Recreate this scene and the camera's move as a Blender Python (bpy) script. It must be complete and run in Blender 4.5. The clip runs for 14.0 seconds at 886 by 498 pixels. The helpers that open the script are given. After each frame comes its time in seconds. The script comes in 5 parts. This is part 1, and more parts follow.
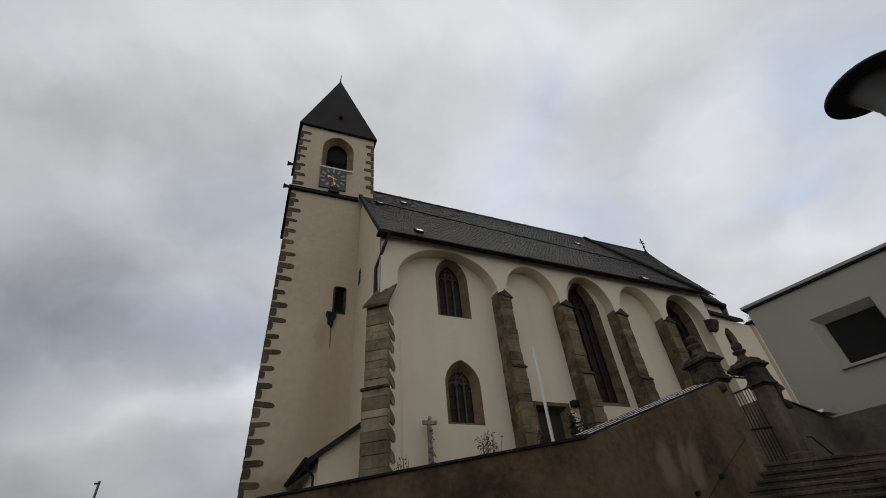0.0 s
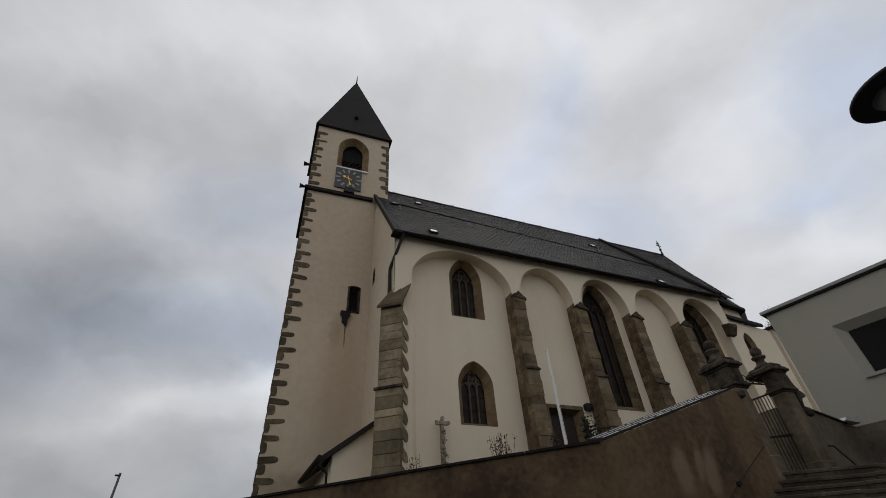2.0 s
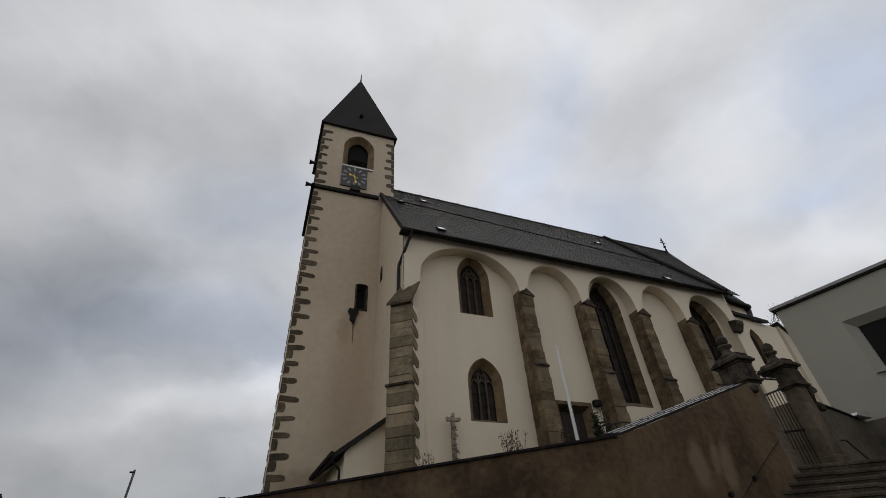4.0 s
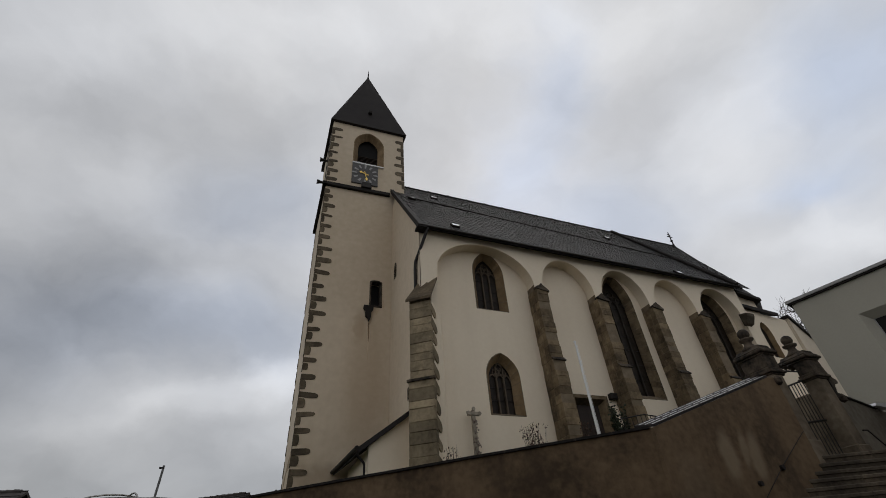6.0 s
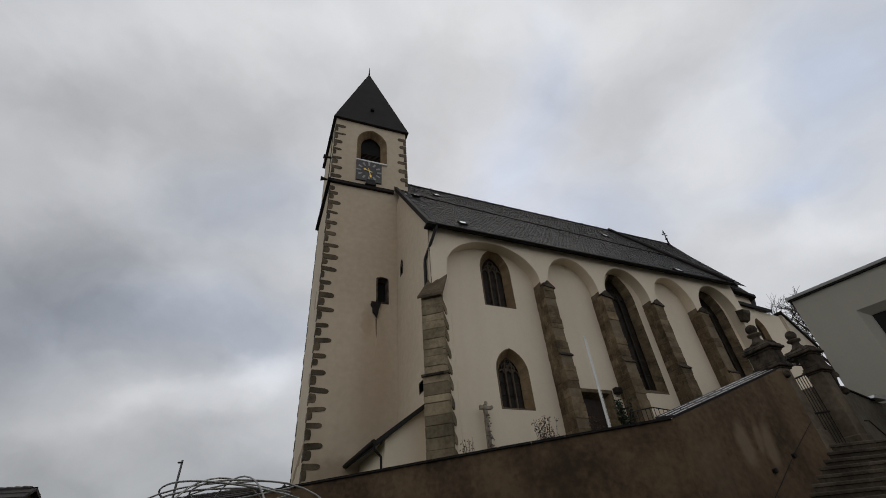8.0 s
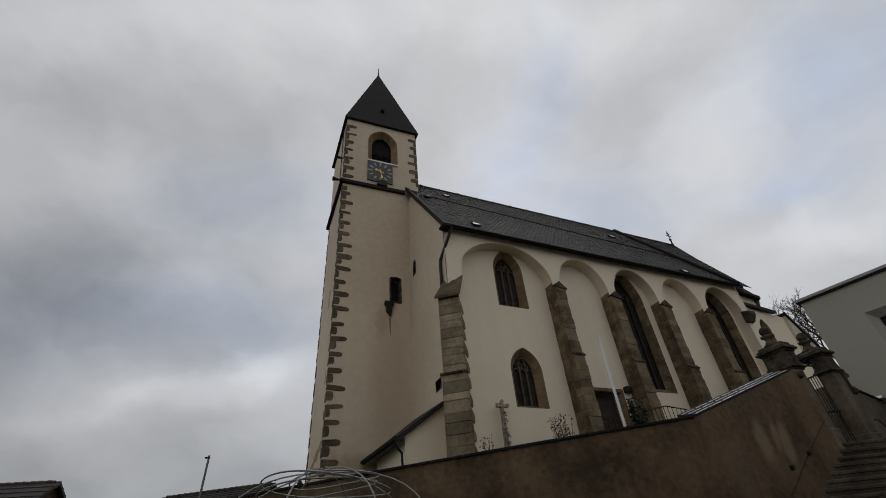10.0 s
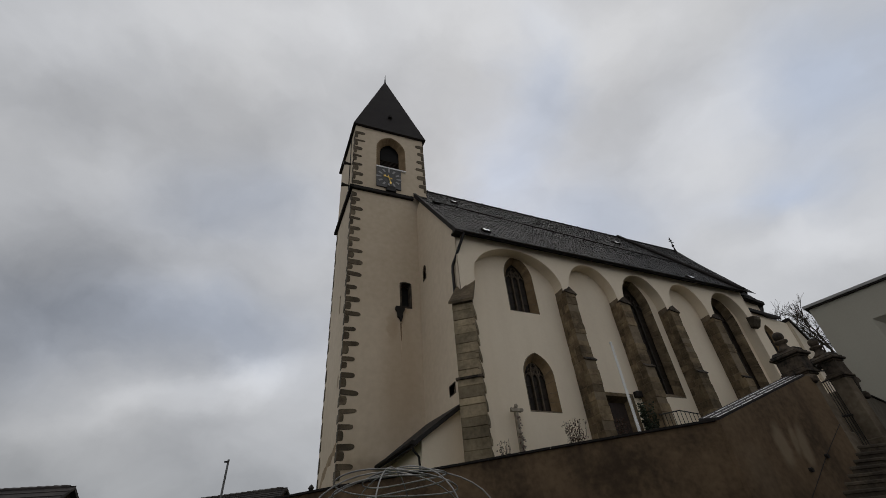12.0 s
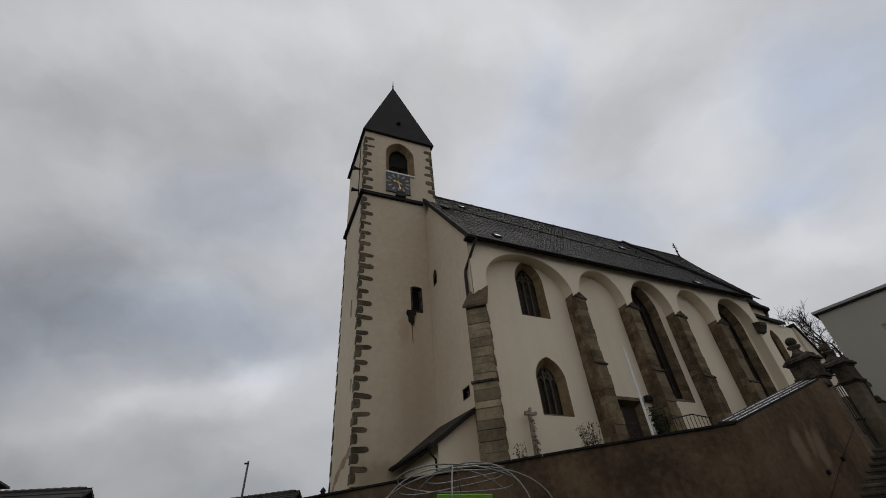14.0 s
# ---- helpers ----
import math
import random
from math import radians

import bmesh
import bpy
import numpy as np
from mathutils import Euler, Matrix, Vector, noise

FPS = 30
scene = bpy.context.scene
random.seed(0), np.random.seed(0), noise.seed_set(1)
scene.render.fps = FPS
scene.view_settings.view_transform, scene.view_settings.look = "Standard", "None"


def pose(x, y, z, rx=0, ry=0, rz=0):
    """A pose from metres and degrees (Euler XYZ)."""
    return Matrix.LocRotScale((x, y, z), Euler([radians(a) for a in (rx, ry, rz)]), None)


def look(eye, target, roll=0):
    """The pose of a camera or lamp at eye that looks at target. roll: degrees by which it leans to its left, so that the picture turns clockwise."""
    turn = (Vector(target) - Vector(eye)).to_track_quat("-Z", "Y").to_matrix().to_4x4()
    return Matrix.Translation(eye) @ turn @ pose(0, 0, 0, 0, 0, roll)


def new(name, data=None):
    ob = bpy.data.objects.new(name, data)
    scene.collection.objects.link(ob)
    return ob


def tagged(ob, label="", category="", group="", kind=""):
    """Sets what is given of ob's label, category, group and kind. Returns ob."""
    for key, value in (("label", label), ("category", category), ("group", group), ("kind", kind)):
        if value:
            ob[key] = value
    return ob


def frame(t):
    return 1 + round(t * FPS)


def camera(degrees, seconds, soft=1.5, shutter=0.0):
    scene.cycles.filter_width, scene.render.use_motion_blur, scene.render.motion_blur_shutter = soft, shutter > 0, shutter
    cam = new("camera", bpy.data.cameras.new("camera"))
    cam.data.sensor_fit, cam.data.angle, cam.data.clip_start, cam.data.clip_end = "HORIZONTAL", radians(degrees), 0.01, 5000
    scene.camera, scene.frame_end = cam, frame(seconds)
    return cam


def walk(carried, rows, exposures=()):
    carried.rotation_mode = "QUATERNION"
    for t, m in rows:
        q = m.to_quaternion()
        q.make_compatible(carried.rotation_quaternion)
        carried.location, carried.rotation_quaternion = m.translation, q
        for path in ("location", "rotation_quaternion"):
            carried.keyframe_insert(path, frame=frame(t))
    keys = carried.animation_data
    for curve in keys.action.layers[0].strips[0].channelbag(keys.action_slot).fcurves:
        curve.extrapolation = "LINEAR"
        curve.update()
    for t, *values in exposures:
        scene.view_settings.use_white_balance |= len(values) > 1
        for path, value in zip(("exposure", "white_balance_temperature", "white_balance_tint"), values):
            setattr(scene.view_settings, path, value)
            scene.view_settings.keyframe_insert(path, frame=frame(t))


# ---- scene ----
cam = camera(90.5, 14.0, soft=0.9)
PATH = [
    (0, (0.59, 0.063, 1.437), (1.257, 1.49, 2.671), -5.4),
    (0.5, (0.592, 0.064, 1.438), (1.249, 1.494, 2.672), -5.1),
    (1, (0.551, 0.048, 1.427), (1.189, 1.485, 2.663), -4.6),
    (1.5, (0.538, 0.04, 1.424), (1.15, 1.488, 2.661), -3.8),
    (2, (0.54, 0.04, 1.424), (1.15, 1.487, 2.663), -3.5),
    (4.5, (0.024, 0.212, 1.375), (0.632, 1.666, 2.606), -3.8),
    (5, (-0.158, 0.261, 1.38), (0.448, 1.717, 2.61), -4.2),
    (5.5, (-0.373, 0.259, 1.372), (0.238, 1.72, 2.594), -4.4),
    (6, (-0.568, 0.254, 1.347), (0.044, 1.719, 2.564), -4.1),
    (6.5, (-0.768, 0.342, 1.324), (-0.148, 1.806, 2.539), -4.3),
    (7, (-1.053, 0.361, 1.318), (-0.42, 1.823, 2.527), -4.5),
    (7.5, (-1.308, 0.334, 1.276), (-0.661, 1.794, 2.482), -4.5),
    (8, (-1.545, 0.36, 1.247), (-0.886, 1.816, 2.449), -4.9),
    (10.5, (-2.656, 0.29, 1.167), (-1.985, 1.748, 2.361), -4.7),
    (11, (-2.837, 0.35, 1.159), (-2.164, 1.797, 2.365), -4.9),
    (11.5, (-3.047, 0.38, 1.147), (-2.368, 1.823, 2.354), -5.0),
    (12, (-3.244, 0.37, 1.116), (-2.567, 1.81, 2.327), -4.9),
    (12.5, (-3.408, 0.4, 1.097), (-2.73, 1.834, 2.314), -5.4),
    (13, (-3.597, 0.407, 1.054), (-2.926, 1.837, 2.28), -5.1),
    (13.5, (-3.78, 0.46, 1.038), (-3.093, 1.887, 2.26), -5.3),
    (14, (-3.99, 0.414, 1.022), (-3.311, 1.841, 2.248), -4.8),
]
walk(cam, [(t, look(eye, target, roll)) for t, eye, target, roll in PATH],
     exposures=[(0, 0.06), (2, 0.06), (5, 0.06), (7.5, 0.05), (8.2, 0.03), (10.4, -0.12), (11, -0.15), (11.5, -0.18), (12, -0.12), (12.5, -0.22), (13, -0.24), (13.5, -0.18), (14, -0.12)])

# ---- sky and light ----
world = bpy.data.worlds.new("sky")
scene.world = world
world.use_nodes = True
wt = world.node_tree
wt.nodes.clear()


def wn(kind, **kw):
    n = wt.nodes.new(kind)
    for k, v in kw.items():
        n.inputs[k].default_value = v
    return n


w_out = wn("ShaderNodeOutputWorld")
w_bg = wn("ShaderNodeBackground", Strength=1.0)
w_sky = wn("ShaderNodeTexSky")
w_sky.sky_type = "NISHITA"
w_sky.sun_disc = False
w_sky.sun_elevation = radians(47)
w_sky.sun_rotation = radians(35)
w_sc = wn("ShaderNodeVectorMath")
w_sc.operation = "SCALE"
w_sc.inputs["Scale"].default_value = 0.085
wt.links.new(w_sky.outputs["Color"], w_sc.inputs[0])
w_co = wn("ShaderNodeTexCoord")


def w_math(op, a, b, c=None):
    n = wt.nodes.new("ShaderNodeMath")
    n.operation = op
    for k, v in enumerate((a, b, c)):
        if v is None:
            continue
        if isinstance(v, (int, float)):
            n.inputs[k].default_value = v
        else:
            wt.links.new(v, n.inputs[k])
    return n.outputs[0]


def w_vec(op, a, b, c=None):
    n = wt.nodes.new("ShaderNodeVectorMath")
    n.operation = op
    for k, v in enumerate((a, b, c)):
        if v is None:
            continue
        if isinstance(v, (tuple, Vector)):
            n.inputs[k].default_value = v
        else:
            wt.links.new(v, n.inputs[k])
    return n


def w_noise(source, stretch, scale, detail, rough):
    mp = wn("ShaderNodeMapping")
    mp.inputs["Scale"].default_value = stretch
    wt.links.new(source, mp.inputs["Vector"])
    n = wn("ShaderNodeTexNoise", Scale=scale, Detail=detail, Roughness=rough)
    wt.links.new(mp.outputs["Vector"], n.inputs["Vector"])
    return n


# ragged edges: every direction is shifted a little before the cloud masses are looked up
w_rag = w_noise(w_co.outputs["Generated"], (1, 1, 1.3), 4.0, 6.0, 0.55)
w_shift = w_vec("MULTIPLY_ADD", w_rag.outputs["Color"], (0.24, 0.24, 0.15), w_vec("SUBTRACT", w_co.outputs["Generated"], (0.12, 0.12, 0.075)).outputs["Vector"])
w_dir = w_vec("NORMALIZE", w_shift.outputs["Vector"], None).outputs["Vector"]


def cloud(azimuth, height, wide, tall, tilt, amount):
    """A soft elongated mass; azimuth from north to the east, wide and tall as half sizes on the unit sphere."""
    az, el, ti = radians(azimuth), radians(height), radians(tilt)
    c = Vector((math.sin(az) * math.cos(el), math.cos(az) * math.cos(el), math.sin(el)))
    r = c.cross(Vector((0, 0, 1))).normalized()
    u = r.cross(c)
    a = (r * math.cos(ti) + u * math.sin(ti)) / wide
    b = (u * math.cos(ti) - r * math.sin(ti)) / tall
    p = w_vec("DOT_PRODUCT", w_dir, a).outputs["Value"]
    q = w_vec("DOT_PRODUCT", w_dir, b).outputs["Value"]
    d2 = w_math("MULTIPLY_ADD", q, q, w_math("MULTIPLY", p, p))
    return w_math("MULTIPLY", w_math("POWER", 0.368, d2), amount)


LIGHTER = [
    (-27, 22, 0.32, 0.21, 17, -0.15), (-24, 22, 0.22, 0.08, 14, -0.09), (-5, 25, 0.19, 0.06, 4, -0.12),
    (-24, 29, 0.18, 0.06, 20, -0.05), (-1, 20, 0.12, 0.045, 17, 0.16), (-12, 16.5, 0.15, 0.036, 15, 0.11),
    (-13, 8, 0.52, 0.14, 3, -0.20), (-38, 36, 0.34, 0.40, 0, -0.055), (-26, 56, 0.24, 0.07, 41, 0.06), (30, 66, 0.46, 0.14, -10, 0.16),
    (-29, 43, 0.16, 0.05, 17, -0.06), (-4, 40, 0.13, 0.07, 14, -0.06), (66, 40, 0.11, 0.17, -51, 0.13),
    (72, 25, 0.12, 0.055, -16, 0.20), (83, 39, 0.11, 0.11, -53, -0.03), (-10, 18, 0.05, 0.03, 0, 0.05), (-2, 22, 0.05, 0.035, 0, 0.07),
]
BLUER = [
    (49, 55, 0.07, 0.12, -25, 0.60), (38, 45, 0.09, 0.14, -15, 0.70), (49, 37, 0.13, 0.10, -21, 0.60),
    (80, 38, 0.12, 0.12, -48, 0.80), (71, 31, 0.10, 0.04, -20, 0.70), (-24, 22, 0.19, 0.09, 16, 0.40),
    (-5, 26, 0.18, 0.08, 0, 0.60), (-6, 41, 0.17, 0.09, 16, 0.40),
]
w_fine = w_noise(w_dir, (1, 1, 1.5), 4.2, 7.0, 0.52)
w_broad = w_noise(w_co.outputs["Generated"], (1, 1, 1.6), 2.2, 4.0, 0.45)
w_light = w_math("MULTIPLY_ADD", w_fine.outputs["Fac"], 0.34, w_math("MULTIPLY_ADD", w_broad.outputs["Fac"], 0.16, 0.33))
for row in LIGHTER:
    w_light = w_math("ADD", w_light, cloud(*row))
w_blue = w_math("MULTIPLY_ADD", w_broad.outputs["Fac"], -0.5, 0.39)
for row in BLUER:
    w_blue = w_math("ADD", w_blue, cloud(*row))
w_tint = wn("ShaderNodeMix")
w_tint.data_type = "RGBA"
w_tint.inputs["A"].default_value = (1.005, 1.0, 0.995, 1)
w_tint.inputs["B"].default_value = (0.885, 0.985, 1.18, 1)
wt.links.new(w_blue, w_tint.inputs["Factor"])
w_cloud = w_vec("SCALE", w_tint.outputs["Result"], None)
wt.links.new(w_math("MAXIMUM", w_light, 0.15), w_cloud.inputs["Scale"])
w_mix = wn("ShaderNodeMix")
w_mix.data_type = "RGBA"
w_mix.inputs["Factor"].default_value = 0.92
wt.links.new(w_sc.outputs["Vector"], w_mix.inputs["A"])
wt.links.new(w_cloud.outputs["Vector"], w_mix.inputs["B"])
wt.links.new(w_mix.outputs["Result"], w_bg.inputs["Color"])
wt.links.new(w_bg.outputs["Background"], w_out.inputs["Surface"])

sun = new("sun", bpy.data.lights.new("sun", "SUN"))
sun.data.energy, sun.data.angle, sun.data.color = 0.5, radians(40), (1.0, 0.95, 0.88)
sun.matrix_world = look((14, 20, 26), (0, 0, 0))


# ---- materials ----
def material(name, base, other, rough=0.8, big=0.6, small=9.0, amount=0.5, bump=0.3, metal=0.0, streaks=0.0, streak_colour=(0.1, 0.08, 0.06), vary=0.0, spec=0.4):
    m = bpy.data.materials.new(name)
    m.use_nodes = True
    t = m.node_tree
    b = t.nodes["Principled BSDF"]
    b.inputs["Roughness"].default_value = rough
    b.inputs["Metallic"].default_value = metal
    b.inputs["Specular IOR Level"].default_value = spec
    co = t.nodes.new("ShaderNodeNewGeometry")
    n1 = t.nodes.new("ShaderNodeTexNoise")
    n1.inputs["Scale"].default_value, n1.inputs["Detail"].default_value = big, 6
    n2 = t.nodes.new("ShaderNodeTexNoise")
    n2.inputs["Scale"].default_value, n2.inputs["Detail"].default_value = small, 5
    for n in (n1, n2):
        t.links.new(co.outputs["Position"], n.inputs["Vector"])
    add = t.nodes.new("ShaderNodeMath")
    add.operation = "MULTIPLY_ADD"
    t.links.new(n2.outputs["Fac"], add.inputs[0])
    add.inputs[1].default_value = 0.45
    t.links.new(n1.outputs["Fac"], add.inputs[2])
    mr = t.nodes.new("ShaderNodeMapRange")
    mr.inputs["From Min"].default_value, mr.inputs["From Max"].default_value = 0.72 - 0.30, 0.72 + 0.30
    mr.inputs["To Min"].default_value, mr.inputs["To Max"].default_value = 0.5 - amount, 0.5 + amount
    t.links.new(add.outputs[0], mr.inputs["Value"])
    mix = t.nodes.new("ShaderNodeMix")
    mix.data_type = "RGBA"
    mix.inputs["A"].default_value, mix.inputs["B"].default_value = (*base, 1), (*other, 1)
    t.links.new(mr.outputs["Result"], mix.inputs["Factor"])
    colour = mix.outputs["Result"]
    if vary:
        info = t.nodes.new("ShaderNodeObjectInfo")
        geo = t.nodes.new("ShaderNodeNewGeometry")
        s = t.nodes.new("ShaderNodeMath")
        s.operation = "ADD"
        t.links.new(info.outputs["Random"], s.inputs[0])
        t.links.new(geo.outputs["Random Per Island"], s.inputs[1])
        fr = t.nodes.new("ShaderNodeMath")
        fr.operation = "FRACT"
        t.links.new(s.outputs[0], fr.inputs[0])
        mv = t.nodes.new("ShaderNodeMapRange")
        mv.inputs["To Min"].default_value, mv.inputs["To Max"].default_value = 1 - vary, 1 + vary
        t.links.new(fr.outputs[0], mv.inputs["Value"])
        sc = t.nodes.new("ShaderNodeVectorMath")
        sc.operation = "SCALE"
        t.links.new(colour, sc.inputs[0])
        t.links.new(mv.outputs["Result"], sc.inputs["Scale"])
        colour = sc.outputs["Vector"]
    if streaks:
        mp = t.nodes.new("ShaderNodeMapping")
        mp.inputs["Scale"].default_value = (1.6, 1.6, 0.12)
        t.links.new(co.outputs["Position"], mp.inputs["Vector"])
        n3 = t.nodes.new("ShaderNodeTexNoise")
        n3.inputs["Scale"].default_value, n3.inputs["Detail"].default_value = 1.0, 7
        t.links.new(mp.outputs["Vector"], n3.inputs["Vector"])
        m3 = t.nodes.new("ShaderNodeMapRange")
        m3.inputs["From Min"].default_value, m3.inputs["From Max"].default_value = 0.48, 0.72
        m3.inputs["To Max"].default_value = streaks
        t.links.new(n3.outputs["Fac"], m3.inputs["Value"])
        mx = t.nodes.new("ShaderNodeMix")
        mx.data_type = "RGBA"
        mx.inputs["B"].default_value = (*streak_colour, 1)
        t.links.new(m3.outputs["Result"], mx.inputs["Factor"])
        t.links.new(colour, mx.inputs["A"])
        colour = mx.outputs["Result"]
    t.links.new(colour, b.inputs["Base Color"])
    if bump:
        bp = t.nodes.new("ShaderNodeBump")
        bp.inputs["Strength"].default_value, bp.inputs["Distance"].default_value = bump, 0.02
        t.links.new(add.outputs[0], bp.inputs["Height"])
        t.links.new(bp.outputs["Normal"], b.inputs["Normal"])
    return m


PLASTER = material("cream_render", (0.70, 0.60, 0.462), (0.79, 0.695, 0.556), 0.9, 0.22, 6, 0.4, 0.08, streaks=0.08, streak_colour=(0.48, 0.38, 0.27))
TOWER_PLASTER = material("old_tower_render", (0.49, 0.40, 0.288), (0.665, 0.562, 0.43), 0.9, 0.13, 3, 0.55, 0.05, streaks=0.12, streak_colour=(0.42, 0.31, 0.20))
WHITE_PLASTER = material("pale_render", (0.315, 0.30, 0.25), (0.375, 0.354, 0.298), 0.9, 0.3, 16, 0.4, 0.2, streaks=0.10, streak_colour=(0.28, 0.26, 0.21))
CORNER_STONE = material("pale_sandstone", (0.125, 0.098, 0.060), (0.295, 0.235, 0.150), 0.92, 1.2, 8, 0.8, 0.7, vary=0.4, streaks=0.25, streak_colour=(0.085, 0.066, 0.042))
STONE = material("sandstone", (0.075, 0.054, 0.031), (0.212, 0.156, 0.091), 0.92, 1.5, 8, 0.8, 0.8, vary=0.32, streaks=0.3, streak_colour=(0.060, 0.044, 0.028))
OCHRE = material("ochre_stone", (0.165, 0.11, 0.055), (0.26, 0.18, 0.10), 0.9, 2.0, 14, 0.7, 0.5, vary=0.12)
QUOIN = material("grey_quoin_stone", (0.060, 0.046, 0.029), (0.138, 0.108, 0.071), 0.9, 2.2, 14, 0.8, 0.8, vary=0.35)
DARKSTONE = material("weathered_stone", (0.009, 0.007, 0.005), (0.080, 0.060, 0.042), 0.92, 2.4, 13, 0.95, 0.9, vary=0.15)
# uneven slate tones, spread widened so lighter slates imitate glints
SLATE = material("slate", (0.0062, 0.0050, 0.0047), (0.024, 0.0205, 0.019), 0.56, 0.7, 14, 0.8, 0.4, vary=0.6, spec=0.2, streaks=0.4, streak_colour=(0.046, 0.041, 0.038))
CHOIR_SLATE = material("choir_slate", (0.016, 0.0145, 0.014), (0.034, 0.031, 0.030), 0.66, 0.7, 14, 0.6, 0.3, vary=0.25, spec=0.25)
SPIRE = material("spire_slate", (0.014, 0.011, 0.011), (0.024, 0.020, 0.019), 0.75, 0.8, 24, 0.6, 0.4, vary=0.2, spec=0.25)
METAL = material("dark_sheet_metal", (0.010, 0.008, 0.0072), (0.022, 0.018, 0.016), 0.72, 2, 20, 0.6, 0.2, spec=0.18)
IRON = material("black_iron", (0.012, 0.011, 0.011), (0.03, 0.025, 0.022), 0.6, 5, 40, 0.6, 0.3, metal=0.4)
GLASS = material("leaded_glass", (0.010, 0.007, 0.005), (0.028, 0.020, 0.014), 0.4, 3, 9, 0.7, 0.7, spec=0.14)
DARK = material("unlit_inside_black", (0.006, 0.006, 0.006), (0.012, 0.011, 0.010), 0.95, 2, 9, 0.5, 0.0)
DARK_TRACERY = material("darker_tracery_stone", (0.020, 0.016, 0.013), (0.045, 0.036, 0.028), 0.9, 3, 20, 0.6, 0.4)
# church render darkened: the annexe wall's shade is put into its colour
ANNEXE = material("annexe_shaded_render", (0.46, 0.39, 0.295), (0.58, 0.50, 0.39), 0.9, 0.3, 6, 0.5, 0.1, streaks=0.2, streak_colour=(0.34, 0.27, 0.19))
TRACERY = material("tracery_stone", (0.056, 0.042, 0.029), (0.108, 0.082, 0.057), 0.9, 3, 20, 0.6, 0.4)
WOOD = material("unlit_doorway_wood", (0.014, 0.007, 0.005), (0.030, 0.016, 0.011), 0.6, 3, 30, 0.6, 0.4)
WALLDIRT = material("stained_render", (0.055, 0.0353, 0.0192), (0.164, 0.110, 0.0625), 0.95, 0.55, 7, 0.95, 0.6, streaks=0.6, streak_colour=(0.042, 0.026, 0.015))
PILLAR = material("pillar_render", (0.085, 0.066, 0.045), (0.205, 0.163, 0.115), 0.95, 0.9, 8, 0.9, 0.6, streaks=0.5, streak_colour=(0.05, 0.038, 0.025))
GREYWALL = material("grey_base_render", (0.085, 0.073, 0.056), (0.165, 0.145, 0.113), 0.95, 0.6, 7, 0.9, 0.5, streaks=0.4, streak_colour=(0.05, 0.04, 0.03))
STEP = material("step_granite", (0.038, 0.029, 0.020), (0.100, 0.078, 0.054), 0.92, 1.5, 14, 0.9, 0.9, vary=0.28, streaks=0.4, streak_colour=(0.045, 0.034, 0.023))
GROUND = material("asphalt", (0.045, 0.044, 0.042), (0.065, 0.063, 0.06), 0.95, 0.5, 30, 0.6, 0.5)
GRASS = material("lawn", (0.05, 0.06, 0.025), (0.09, 0.10, 0.045), 0.95, 0.8, 12, 0.6, 0.5)
MORTAR = material("brown_mortar", (0.12, 0.092, 0.06), (0.20, 0.155, 0.104), 0.95, 3, 20, 0.7, 0.4)
PALE = material("pale_grey_paint", (0.26, 0.255, 0.25), (0.34, 0.33, 0.32), 0.6, 3, 20, 0.5, 0.1)
GOLD = material("gilding", (0.75, 0.50, 0.12), (0.85, 0.62, 0.2), 0.35, 4, 20, 0.5, 0.05, metal=0.9)
DIAL = material("clock_dial", (0.055, 0.053, 0.052), (0.095, 0.09, 0.088), 0.6, 3, 20, 0.5, 0.1)
LIGHTMETAL = material("bright_zinc", (0.55, 0.56, 0.58), (0.68, 0.69, 0.71), 0.35, 3, 20, 0.5, 0.1, metal=0.6)
WHITEPAINT = material("white_paint", (0.72, 0.71, 0.69), (0.80, 0.79, 0.77), 0.5, 3, 20, 0.5, 0.1)


